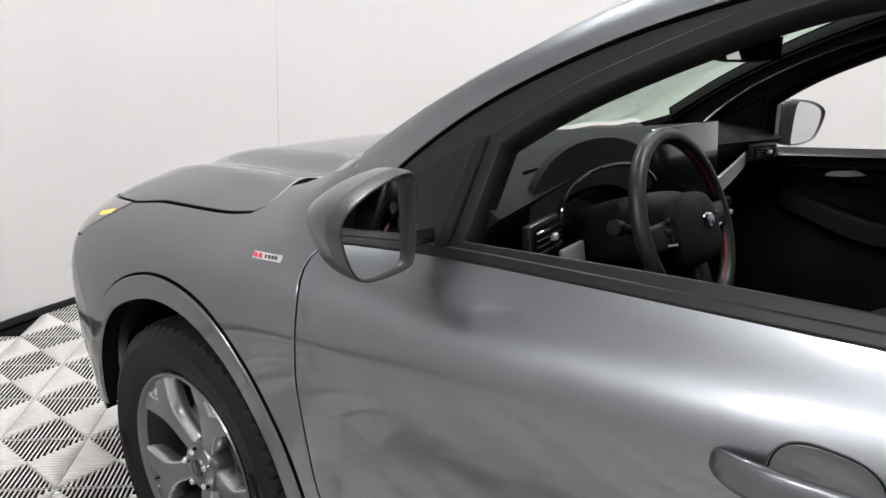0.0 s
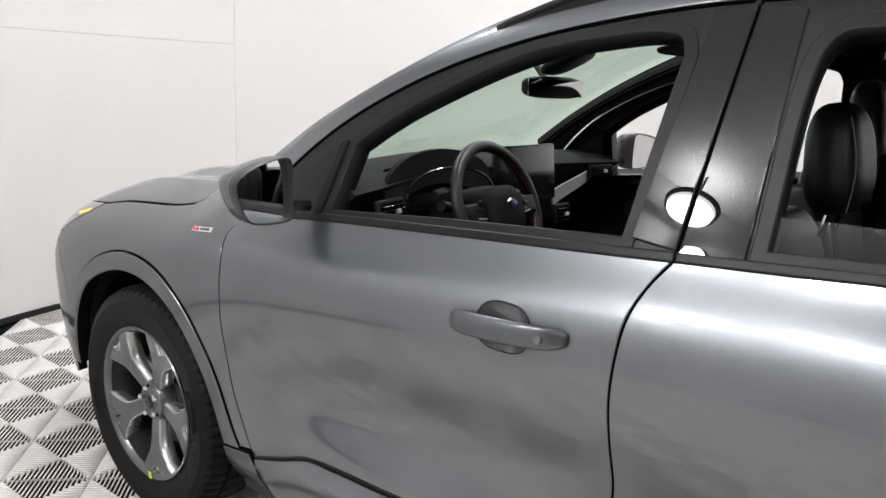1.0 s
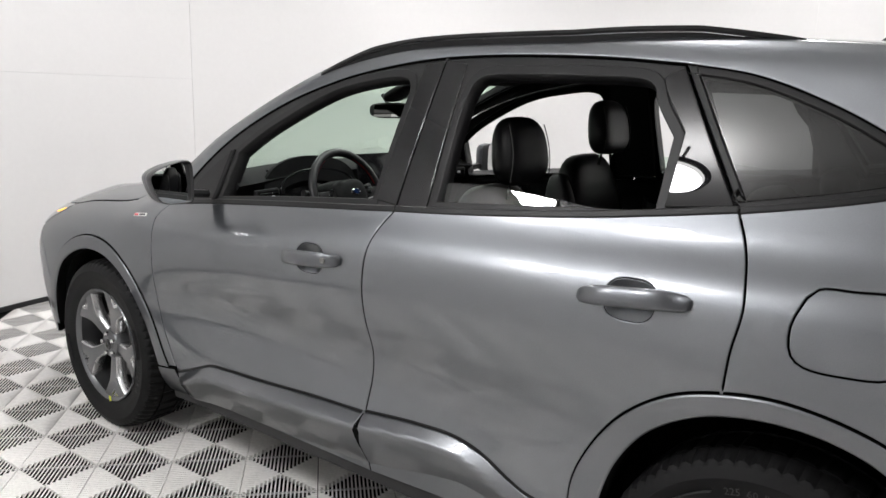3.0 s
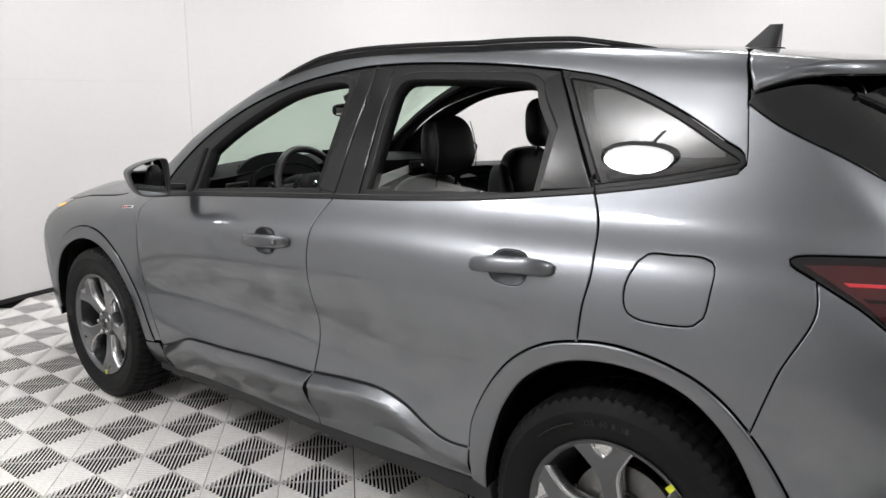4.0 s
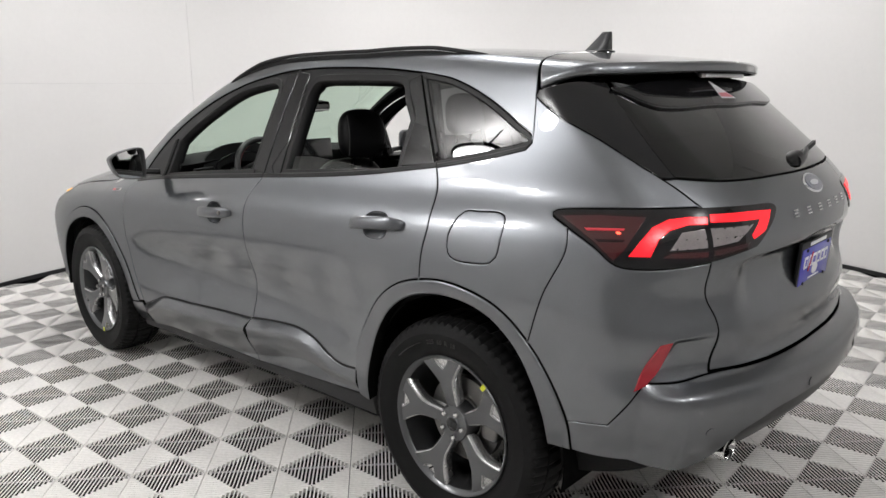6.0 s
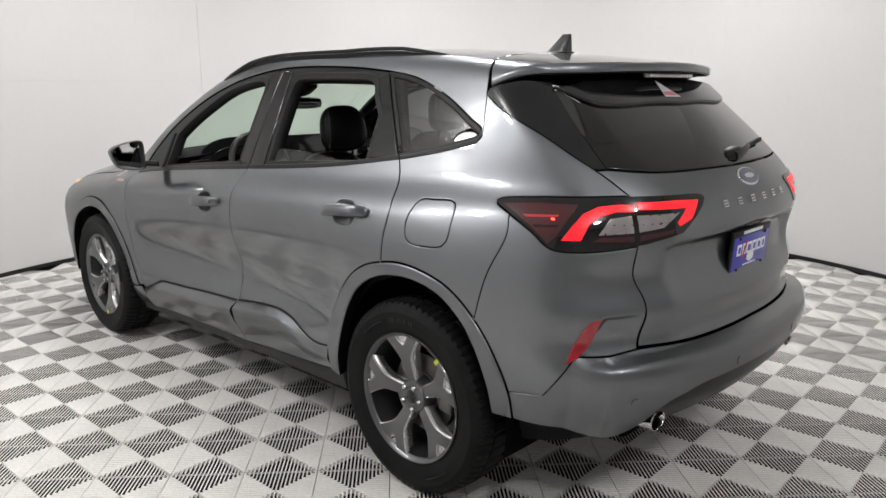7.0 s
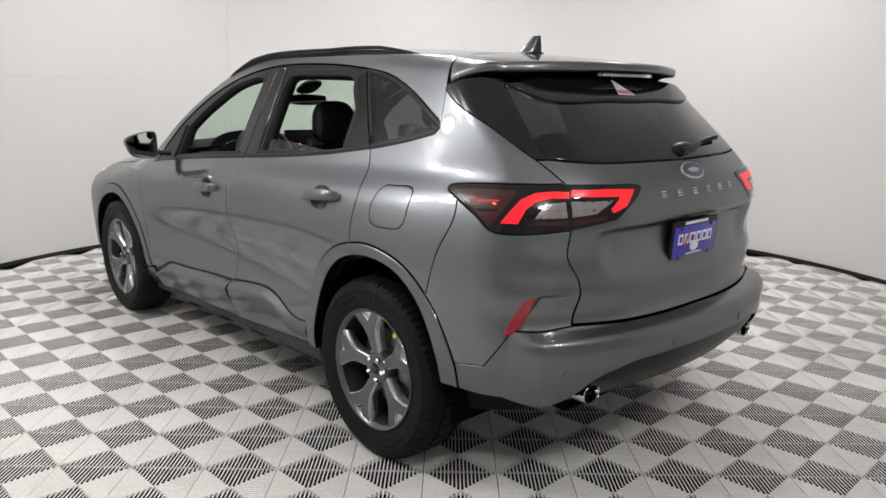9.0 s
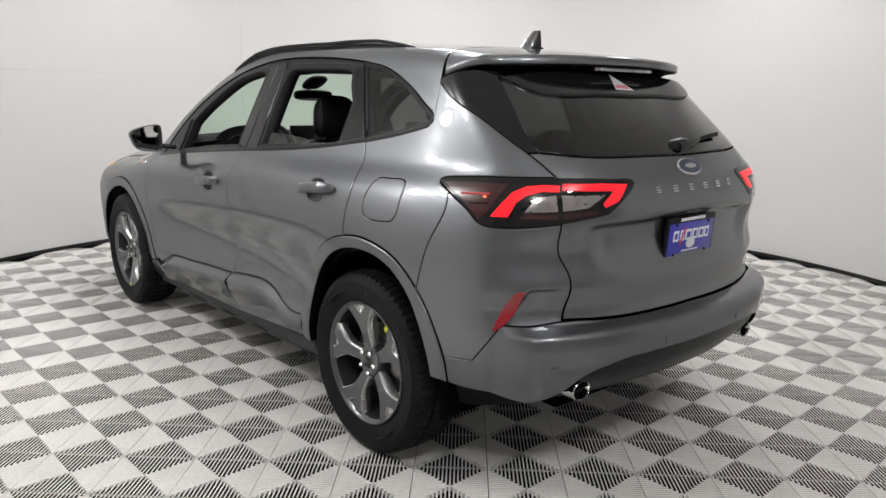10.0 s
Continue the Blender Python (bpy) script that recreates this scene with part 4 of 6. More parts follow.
panel("rear_arch_trim", loop(ARCH_R, curve([tuple(ARCH_R[-1]), tuple(LIP_R[-1])]), LIP_R[::-1], curve([tuple(LIP_R[0]), tuple(ARCH_R[0])])), PAINT_SATIN, car, both=True, push=0.009, depth=0.05, edge=0.006, step=0.02, label="grey wheel arch moulding")
panel("front_arch_trim", loop(ARCH_F, curve([tuple(ARCH_F[-1]), tuple(LIP_F[-1])]), LIP_F[::-1], curve([tuple(LIP_F[0]), tuple(ARCH_F[0])])), PAINT_SATIN, car, both=True, push=0.009, depth=0.05, edge=0.006, step=0.02, label="grey wheel arch moulding")

# tail: gate, glass, bumper
def tail(line):
    """A line of the left half of the tail, carried over to the right half: left down, right up."""
    return np.stack([2 * MID - line[:, 0], line[:, 1]], 1)


GLASS_LOW = curve([(-2.157, 1.222), (-2.335, 1.208), (-2.62, 1.205), (MID, 1.204)])
GLASS_SIDE = curve([(-2.078, 1.462), (-2.115, 1.35), (-2.157, 1.222)])
gate_edge = np.vstack([cut(GATE_SIDE, (-2.12, 1.222), (-2.186, 1.148)), GATE_LOW[1:]])
GATE_FOOT = curve([(-2.200, 0.682), (-2.39, 0.672), (-2.60, 0.672), (MID, 0.674)])


def gate_lift(s, z):
    """The pressed field round the number plate, under a sharp upper edge."""
    x = np.abs(s - MID)
    up = np.clip((1.022 - 0.02 * (x / 0.4) - z) / 0.03, 0, 1)
    low = np.clip((z - 0.80) / 0.16, 0, 1)
    wide = np.clip((0.55 - 0.7 * (1.0 - z) * 0.5 - x) / 0.09, 0, 1)
    soft = lambda t: t * t * (3 - 2 * t)
    return -0.030 * soft(up) * soft(low) * soft(wide)


gate = panel("tailgate", loop(gate_edge, GATE_FOOT, tail(GATE_FOOT)[::-1], tail(gate_edge)[::-1], curve([tuple(tail(gate_edge)[0]), tuple(tail(GLASS_LOW)[0])]), tail(GLASS_LOW), GLASS_LOW[::-1], curve([tuple(GLASS_LOW[0]), tuple(gate_edge[0])])), PAINT, car, push=gate_lift, step=0.022, label="closed grey tailgate")
panel("rear_window", loop(GLASS_SIDE, GLASS_LOW, tail(GLASS_LOW)[::-1], tail(GLASS_SIDE)[::-1], curve([tuple(tail(GLASS_SIDE)[0]), (MID, 1.475), tuple(GLASS_SIDE[0])])), REAR_GLASS, gate, depth=0.005, step=0.05, label="dark tinted rear window")
fin_side = loop(cut(GATE_SIDE, (-1.545, 1.445), (-2.12, 1.222)), curve([(-2.12, 1.222), (-2.157, 1.222)]), GLASS_SIDE[::-1], curve([(-2.078, 1.462), (-2.074, 1.484)]), curve([(-2.074, 1.484), (-1.80, 1.488), (-1.560, 1.466)]), curve([(-1.560, 1.466), (-1.545, 1.445)]))
panel("window_fin", fin_side, BLACK_GLOSS, gate, both=True, push=0.002, inset=0.0008, edge=0.0012, label="gloss black fin beside the rear window")

bump_line = curve([(-1.943, 0.533), (-1.999, 0.63), (-2.022, 0.668)])
LEDGE = curve([(-2.022, 0.668), (-2.10, 0.668), (-2.200, 0.676), (-2.39, 0.669), (-2.60, 0.669), (MID, 0.671)])
up_edge = np.vstack([cut(ARCH_R, (-1.838, 0.515), (-1.70, 0.735)), curve([(-1.70, 0.735), (-1.75, 0.889), (-1.818, 1.02), (-1.822, 1.08)])])
bump_up = loop(up_edge, cut(LAMP_LOW, (-1.822, 1.08), (-2.185, 1.000)), cut(GATE_LOW, (-2.183, 1.000), (-2.200, 0.682)), curve([(-2.200, 0.682), (-2.200, 0.676)]), cut(LEDGE, (-2.200, 0.676), (-2.022, 0.668)), bump_line[::-1], curve([(-1.943, 0.533), (-1.838, 0.515)]))


POCKET = loop(curve([(-2.095, 0.788), (-2.20, 0.793), (-2.30, 0.795)]), curve([(-2.30, 0.795), (-2.30, 0.60)]), curve([(-2.30, 0.60), (-2.03, 0.60)]), curve([(-2.03, 0.60), (-2.03, 0.675)]), curve([(-2.03, 0.675), (-2.095, 0.788)]))


def pocket(s, z):
    """The shallow pocket behind the reflector."""
    q = np.stack([s, z], 1)
    return np.where(inside(q, POCKET), -0.012 * np.clip(gap_to(q, POCKET) / 0.012, 0, 1) * np.clip((s + 2.24) / 0.10, 0.2, 1), 0)


panel("rear_bumper_corner", bump_up, PAINT, car, both=True, push=pocket, step=0.011, inset=0.0015, label="grey rear bumper corner under the tail lamp")
LOW_EDGE = curve([(-1.855, 0.42), (-1.971, 0.418), (-2.079, 0.420), (-2.14, 0.432), (-2.192, 0.462), (-2.25, 0.515), (-2.34, 0.547), (-2.48, 0.556), (MID, 0.560)])


def ledge_lift(s, z):
    return 0.046 * np.clip((0.668 - z) / 0.040, 0, 1) * np.clip((-2.005 - s) / 0.10, 0, 1)


low_left = np.vstack([bump_line, LEDGE[1:]])
arch_end = cut(ARCH_R, (-1.838, 0.515), (-1.855, 0.42))
lower_ring = loop(np.vstack([curve([(-1.838, 0.515), (-1.943, 0.533)])[:-1], low_left]), tail(low_left)[::-1], curve([tuple(tail(low_left)[0]), tuple(tail(arch_end)[0])]), tail(arch_end), tail(LOW_EDGE), LOW_EDGE[::-1], arch_end[::-1])
bumper = panel("rear_bumper", lower_ring, PAINT_SATIN, car, push=ledge_lift, step=0.018, inset=0.0015, label="grey rear bumper with a stepped ledge")
dif_foot = curve([(-2.06, 0.412), (-2.20, 0.40), (-2.40, 0.405), (MID, 0.41)])
dif_top = cut(LOW_EDGE, (-2.079, 0.420), (MID, 0.560))
panel("diffuser", loop(dif_foot, tail(dif_foot)[::-1], tail(dif_top), dif_top[::-1]), FRAME_GREY, car, push=lambda s, z: 0.010 + 0.02 * np.clip((z - 0.42) / 0.08, 0, 1), step=0.02, label="dark grey lower bumper panel")

# headlamp side and front bumper
HEAD = loop(HEAD_EDGE, curve([(1.915, 0.805), (2.05, 0.785), (2.25, 0.77)]), curve([(2.25, 0.77), (2.30, 0.85), (2.20, 0.872)]), curve([(2.20, 0.872), (2.0, 0.895), (1.88, 0.908), (1.80, 0.915)]))
lamps = panel("headlamp", HEAD, LENS_SMOKE, car, both=True, push=0.002, label="clear headlamp with an amber corner")
for lamp_made, sx in zip(lamps, (1, -1)):
    mark = panel("marker", loop(curve([(1.842, 0.878), (1.900, 0.862)]), curve([(1.900, 0.862), (1.905, 0.872)]), curve([(1.905, 0.872), (1.850, 0.888)]), curve([(1.850, 0.888), (1.842, 0.878)])), AMBER_GLOW, lamp_made, push=0.004, inset=0, label="lit amber side marker")
    if sx < 0:
        mark.data.transform(Matrix.Diagonal((-1, 1, 1, 1)))
        mark.data.flip_normals()
FRONT_MID = TURN_F + CORE
nose_ring = loop(curve([(1.775, 0.562), (1.825, 0.69), (1.915, 0.805)]), curve([(1.915, 0.805), (2.05, 0.785), (2.25, 0.77), (FRONT_MID, 0.84)]), curve([(FRONT_MID, 0.84), (FRONT_MID, 0.26)]), curve([(FRONT_MID, 0.26), (2.1, 0.27), (1.84, 0.30), (1.81, 0.36)]), cut(ARCH_F, (1.81, 0.36), (1.775, 0.562)))
panel("front_bumper", nose_ring, PAINT, car, both=True, step=0.05)
panel("grille", loop(curve([(2.25, 0.77), (2.30, 0.85), (2.20, 0.872)]), curve([(2.20, 0.872), (FRONT_MID, 0.91)]), curve([(FRONT_MID, 0.91), (FRONT_MID, 0.84)]), curve([(FRONT_MID, 0.84), (2.25, 0.77)])), BLACK_GLOSS, car, both=True, step=0.04, inset=0, label="gloss black front panel")

# dark inner shell, floor pan and lining
inner_belt = np.vstack([curve([(1.2, 0.98), (0.905, 0.995)]), BELT_F[1:], BELT_R[1:], BELT_Q[1:], curve([(-1.567, 1.293), (-1.9, 1.20), (-2.2, 1.15), (-2.3, 0.9), (-2.3, 0.33)])])
wheel_hole = lambda y, r: np.stack([y + r * np.cos(np.linspace(0, 2 * math.pi, 48, False)), 0.36 + r * np.sin(np.linspace(0, 2 * math.pi, 48, False))], 1)
shell = loop(inner_belt, curve([(-2.3, 0.33), (-1.85, 0.30)]), curve([(-1.80, 0.30), (-1.80, 0.36), (-1.70, 0.64), (-1.5, 0.79), (-1.25, 0.79), (-1.03, 0.64), (-0.93, 0.36), (-0.93, 0.30)]), curve([(-0.93, 0.28), (0.93, 0.26)]), curve([(0.93, 0.30), (1.0, 0.55), (1.15, 0.74), (1.2, 0.98)]))
panel("inner_shell", shell, TRIM_SOFT, car, both=True, push=-0.045, inset=0, depth=0.012, step=0.05, label="black inner door trim")
panel("roof_lining", loop(curve([(-0.54, -1.5), (-0.55, -0.2), (-0.50, 0.05)]), curve([(-0.50, 0.05), (0, 0.10), (0.50, 0.05)]), curve([(0.50, 0.05), (0.55, -0.2), (0.54, -1.5)]), curve([(0.54, -1.5), (-0.54, -1.5)])), LINING, car, over, push=-0.05, inset=0, depth=0.01, step=0.08, label="black roof lining")
for ring in (loop(lower[::2], np.stack([upper[:, 0], upper[:, 1]], 1)),):
    panel("roof_rail_lining", ring, LINING, car, arc, both=True, push=-0.045, inset=0.004, depth=0.01, flip=True, label="black pillar and roof edge lining")
    panel("pillar_garnish", loop(lower[::2], upper + [0, 0.012]), LINING, car, arc, both=True, push=-0.016, inset=0.004, depth=0.03, flip=True, label="black pillar garnish beside the windscreen")
for y0, y1, z0 in ((-0.20, -0.40, 1.13), (-1.06, -1.22, 1.20)):
    ring = loop(curve([(y0, z0), (y1, z0 + 0.01)]), curve([(y1, z0 + 0.01), (y1 + (0.0 if y0 > -0.5 else 0.17), 1.53)]), curve([(y1 + (0.0 if y0 > -0.5 else 0.17), 1.53), (y0 - (0.02 if y0 > -0.5 else -0.07), 1.53)]), curve([(y0 - (0.02 if y0 > -0.5 else -0.07), 1.53), (y0, z0)]))
    panel("pillar_trim", ring, TRIM_SOFT, car, both=True, push=-0.05, inset=0, depth=0.02, label="black inner pillar trim")
part("floor_pan", block((1.56, 1.80, 0.06), (0, 0.0, 0.24), bevel=0.02), LINER_AND_SHADE, car, "black underbody")
part("rear_pan", block((1.05, 1.20, 0.10), (0, -1.45, 0.36), bevel=0.02), LINER_AND_SHADE, car, "black underbody")
part("engine_pan", block((1.05, 1.05, 0.45), (0, 1.45, 0.50), bevel=0.02), LINER_AND_SHADE, car, "black engine bay tray")
part("load_floor", block((1.18, 0.98, 0.04), (0, -1.50, 0.80), bevel=0.01), LINING, car, "black load floor")
for ob, y, r in ((None, AXLE_R, 0.44), (None, AXLE_F, 0.42)):
    bm = bmesh.new()
    arcs = [[bm.verts.new((x, y + r * math.cos(a), HUB_Z + r * math.sin(a))) for a in np.radians(np.linspace(-12, 192, 40))] for x in (-0.855, -0.58)]
    for i in range(39):
        bm.faces.new((arcs[0][i], arcs[0][i + 1], arcs[1][i + 1], arcs[1][i]))
    bm.faces.new(arcs[1])
    made = part("wheel_liner", bm, LINER_AND_SHADE, car, "black wheel arch liner")
    flip_x(made, "wheel_liner", car)

# ---- wheels: built once facing left, copied ----
def wheel(parent, name):
    w = new(name)
    w.parent = parent
    R = TYRE_R
    prof = [(-0.085, 0.238), (-0.100, 0.245), (-0.110, 0.266), (-0.1165, 0.290), (-0.117, 0.310), (-0.1195, 0.318), (-0.1195, 0.322), (-0.115, 0.330), (-0.108, 0.345), (-0.100, R - 0.010), (-0.078, R - 0.002),
            (-0.050, R - 0.0005), (-0.0495, R - 0.009), (-0.040, R - 0.009), (-0.0395, R), (0, R + 0.001),
            (0.0395, R), (0.040, R - 0.009), (0.0495, R - 0.009), (0.050, R - 0.0005), (0.078, R - 0.002), (0.108, 0.345), (0.115, 0.30), (0.10, 0.246), (0.085, 0.238)]

    def wave(i, k):
        if i in (9, 10, 20, 21):
            return -0.008 if k % 3 == 0 else 0
        if i in (14, 15, 16):
            return -0.007 if k % 5 == 0 else 0
        return 0
    tyre = part("tyre", lathe(prof, 210, "x", wave=wave), RUBBER, w, "black road tyre with blocked tread", sharp=25)
    rim = part("rim", lathe([(-0.098, 0.232), (-0.104, 0.2365), (-0.108, 0.234), (-0.104, 0.227), (-0.090, 0.219)], 96, "x"), ALLOY_DARK, w, "dark grey alloy rim")
    barrel = part("barrel", lathe([(-0.090, 0.219), (-0.045, 0.207), (0.02, 0.197), (0.09, 0.207), (0.10, 0.23)], 96, "x"), ALLOY_SHADE, w, "inside of the rim, shade put in its colour")
    for ring_ob in (rim, barrel):
        ring_ob.data.transform(Matrix.Diagonal((1, 1.035, 1.035, 1)))
    # five forked spokes in the plane (t across, r out), dished towards the hub
    half = [(0.0, 0.040), (0.022, 0.050), (0.0245, 0.085), (0.0265, 0.115), (0.033, 0.142), (0.049, 0.167), (0.069, 0.192), (0.087, 0.212), (0.084, 0.2135)]
    hole = loop(curve([(0, 0.192), (0.024, 0.217), (0.0, 0.2215), (-0.024, 0.217), (0, 0.192)], 0.008))
    side = curve(half[1:-1], 0.008)
    rim_arc = np.array([(0.228 * math.sin(a), 0.228 * math.cos(a)) for a in np.linspace(0.40, -0.40, 15)])
    face = loop(side, rim_arc, (side * [-1, 1])[::-1], curve([(-0.022, 0.050), (0, 0.045), (0.022, 0.050)], 0.01))
    for k in range(5):
        a = 2 * math.pi * k / 5
        ca, sa = math.cos(a), math.sin(a)

        def chart(t, r, ca=ca, sa=sa):
            dish = -0.098 + 0.024 * np.clip((0.20 - r) / 0.15, 0, 1) ** 1.3 + 0.10 * np.maximum(np.abs(t) - 0.012, 0) ** 1.2 * np.clip((0.2 - r) / 0.1, 0, 1)
            return np.stack([dish, t * ca + r * sa, -t * sa + r * ca], 1)
        spoke = panel("spoke", face, ALLOY_DARK, w, chart, holes=[hole], inset=0, edge=0.005, depth=0.045, step=0.012, flip=True, edge_mat=ALLOY_EDGE)
        spoke.data.transform(Matrix.Diagonal((1, 1.035, 1.035, 1)))
        pocket_ob = panel("spoke_pocket", hole, ALLOY_BRIGHT, w, lambda t, r, c=chart: c(t, r) + np.array([0.007, 0, 0]), inset=-0.002, edge=0.0005, depth=0.004, step=0.012, flip=True, label="bright pocket in the spoke")
        pocket_ob.data.transform(Matrix.Diagonal((1, 1.035, 1.035, 1)))
    part("hub", lathe([(-0.086, 0.0005), (-0.087, 0.026), (-0.082, 0.030), (-0.080, 0.058), (-0.068, 0.066), (-0.02, 0.068)], 40, "x"), ALLOY_DARK, w)
    part("centre_cap", lathe([(-0.0905, 0.0005), (-0.090, 0.020), (-0.086, 0.0255), (-0.080, 0.026)], 32, "x"), BLACK_GLOSS, w, "black centre cap")
    for k in range(5):
        a = 2 * math.pi * (k + 0.5) / 5
        part("lug_nut", lathe([(-0.097, 0.0005), (-0.096, 0.007), (-0.092, 0.0095), (-0.075, 0.0105)], 6, "x", (0, 0.045 * math.sin(a), 0.045 * math.cos(a))), CHROME, w, "chrome lug nut", sharp=25)
    part("brake_disc", lathe([(-0.010, 0.07), (-0.030, 0.075), (-0.030, 0.08), (-0.022, 0.082), (-0.022, 0.150), (0.004, 0.150), (0.004, 0.082)], 64, "x"), STEEL, w, "bare steel brake disc")
    part("caliper", pillow((0.07, 0.075, 0.13), (-0.008, -0.125, 0.0), (15, 0, 0), 5), STEEL, w, "cast brake caliper")
    part("valve", lathe([(-0.105, 0.003), (-0.075, 0.004)], 8, "x", (0, 0.12, -0.168)), BLACK_SATIN, w)
    return w


wheel_fl = wheel(car, "wheel")
wheel_fl.matrix_basis = pose(-0.803, AXLE_F, HUB_Z, 24)
wheel_rl = copy_thing(wheel_fl, pose(-0.775, AXLE_R, HUB_Z, -10))
copy_thing(wheel_fl, pose(0.803, AXLE_F, HUB_Z, 0, 0, 180))
copy_thing(wheel_fl, pose(0.775, AXLE_R, HUB_Z, 0, 0, 180))

# ---- outer details of the car ----
def blob(s0, z0, rs, rz, n=24, p=2.0):
    """A rounded patch of the skin."""
    a = np.linspace(0, 2 * math.pi, n, False)
    c, s = np.cos(a), np.sin(a)
    return np.stack([s0 + rs * np.sign(c) * np.abs(c) ** (2 / p), z0 + rz * np.sign(s) * np.abs(s) ** (2 / p)], 1)


def frame_at(s, z, d=0.01):
    """Place, along, up and outward directions of the skin."""
    p, a, u = unroll(np.array([s, s + d, s]), np.array([z, z, z + d]))
    a, u = Vector(a - p).normalized(), Vector(u - p).normalized()
    return Vector(p), a, u, u.cross(a).normalized()


# spoiler with its underside, high brake lamp and antenna
spoil = loop(curve([(-0.657, -1.549), (-0.628, -1.526), (-0.54, -1.497), (-0.44, -1.465), (0, -1.452), (0.44, -1.465), (0.54, -1.497), (0.628, -1.526), (0.657, -1.549)]), curve([(0.657, -1.549), (0.632, -1.635), (0.555, -1.745), (0.445, -1.812), (0.25, -1.862), (0, -1.885), (-0.25, -1.862), (-0.445, -1.812), (-0.555, -1.745), (-0.632, -1.635), (-0.657, -1.549)]))
panel("spoiler", spoil, PAINT, gate, over, depth=0.030, edge=0.008, step=0.025, label="grey roof spoiler", edge_mat=PAINT)
panel("spoiler_underside", spoil - outward(spoil) * 0.006, BLACK_GLOSS, gate, over, push=-0.031, inset=0, depth=0.004, step=0.05, label="black underside of the spoiler")
head = loop(curve([(-2.060, 1.462), (-2.147, 1.444), (-2.273, 1.411), (-2.40, 1.400), (-2.60, 1.405), (MID, 1.403)]), curve([(MID, 1.403), (2 * MID + 2.60, 1.405), (2 * MID + 2.40, 1.400), (2 * MID + 2.273, 1.411), (2 * MID + 2.147, 1.444), (2 * MID + 2.060, 1.462)]), curve([(2 * MID + 2.060, 1.462), (MID, 1.500), (-2.060, 1.462)]))
panel("window_header", head, BLACK_GLOSS, gate, push=0.012, depth=0.012, step=0.03, label="black moulding over the rear window")
bm = block((0.36, 0.012, 0.016), (0.02, -1.845, 1.508), bevel=0.004)
brake = part("high_brake_lamp", bm, LENS_CLEAR, car, "clear high brake lamp under the spoiler")
for k in range(14):
    part("lamp_cell", block((0.018, 0.004, 0.010), (-0.125 + k * 0.0225, -1.852, 1.508), bevel=0.002), WHITE_PRINT, brake)
fin = []
for t in np.linspace(0, 1, 10):
    z = 1.598 + 0.078 * t
    y0, y1 = -1.288 - 0.088 * t ** 0.9, -1.408 - 0.006 * t
    w = 0.026 * (1 - t) ** 0.8 + 0.004
    fin.append([(-w * 0.30, y0, z), (-w * 0.9, y0 * 0.55 + y1 * 0.45, z), (-w, y0 * 0.2 + y1 * 0.8, z), (-w * 0.7, y1, z), (w * 0.7, y1, z), (w, y0 * 0.2 + y1 * 0.8, z), (w * 0.9, y0 * 0.55 + y1 * 0.45, z), (w * 0.30, y0, z)])
antenna = part("antenna", loft(fin), FIN_GREY, car, "dark grey shark fin antenna", sharp=50)
part("antenna_foot", pillow((0.080, 0.15, 0.012), (0, -1.352, 1.604), p=2.6), BLACK_SATIN, antenna)

# roof rails
RAIL_Y = np.linspace(0.27, -1.265, 60)
for sx in (-1, 1):
    path = []
    for y in RAIL_Y:
        x = 0.585 - 0.045 * max(-0.7 - y, 0) / 0.54
        z = over(np.array([x]), np.array([y]))[0][2]
        rise = 0.026 * min(1, min(0.27 - y, y + 1.265) / 0.24) ** 0.8
        path.append((sx * x, y, z + rise - 0.010))
    rail = part("roof_rail", sweep(path, lambda t: [(-0.011, -0.006), (0.011, -0.006), (0.013, 0.000), (0.009, 0.008), (-0.009, 0.008), (-0.013, 0.000)]), BLACK_SATIN, car, "black roof rail")
    foot = [(p[0], p[1], p[2] - 0.022) for p in path]
    part("rail_gasket", sweep(foot, [(-0.013, -0.03), (0.013, -0.03), (0.008, 0.014), (-0.008, 0.014)]), RUBBER, rail)

# door handles
for doors, s0, z0, tilt, key in (((front_door, front_door_r), -0.009, 0.946, 0.075, True), ((rear_door, rear_door_r), -1.043, 1.014, 0.08, False)):
    for door, sx in zip(doors, (1, -1)):
        secs = []
        for t in np.linspace(-1, 1, 25):
            p, a, u, n = frame_at(s0 - t * 0.130, z0 + tilt * t * 0.130)
            taper = (1 - abs(t) ** 4) ** 0.5
            h, lift = 0.0230 * (0.45 + 0.55 * taper), 0.038 * (1 - abs(t) ** 3.5) + 0.007
            thick = 0.018 * (0.4 + 0.6 * taper)
            ring = [p + u * (h * math.sin(q)) + n * (lift - thick / 2 + thick / 2 * math.copysign(abs(math.cos(q)) ** 0.7, math.cos(q))) for q in np.linspace(0, 2 * math.pi, 16, False)]
            secs.append([(sx * v.x, v.y, v.z) for v in ring])
        grip = part("door_handle", loft(secs), PAINT_HANDLE, door, "grey pull handle", sharp=60)
        if key and sx > 0:
            p, a, u, n = frame_at(s0 - 0.088, z0 + tilt * 0.088)
            q = p + n * 0.0365
            part("lock", lathe([(0.0005, 0.0005), (0.0005, 0.0050), (0.002, 0.0062), (0.0018, 0.0085), (-0.004, 0.0095)], 24, "z"), STEEL, door, "chrome key lock").matrix_basis = Matrix.Translation(q) @ n.to_track_quat("Z", "Y").to_matrix().to_4x4()

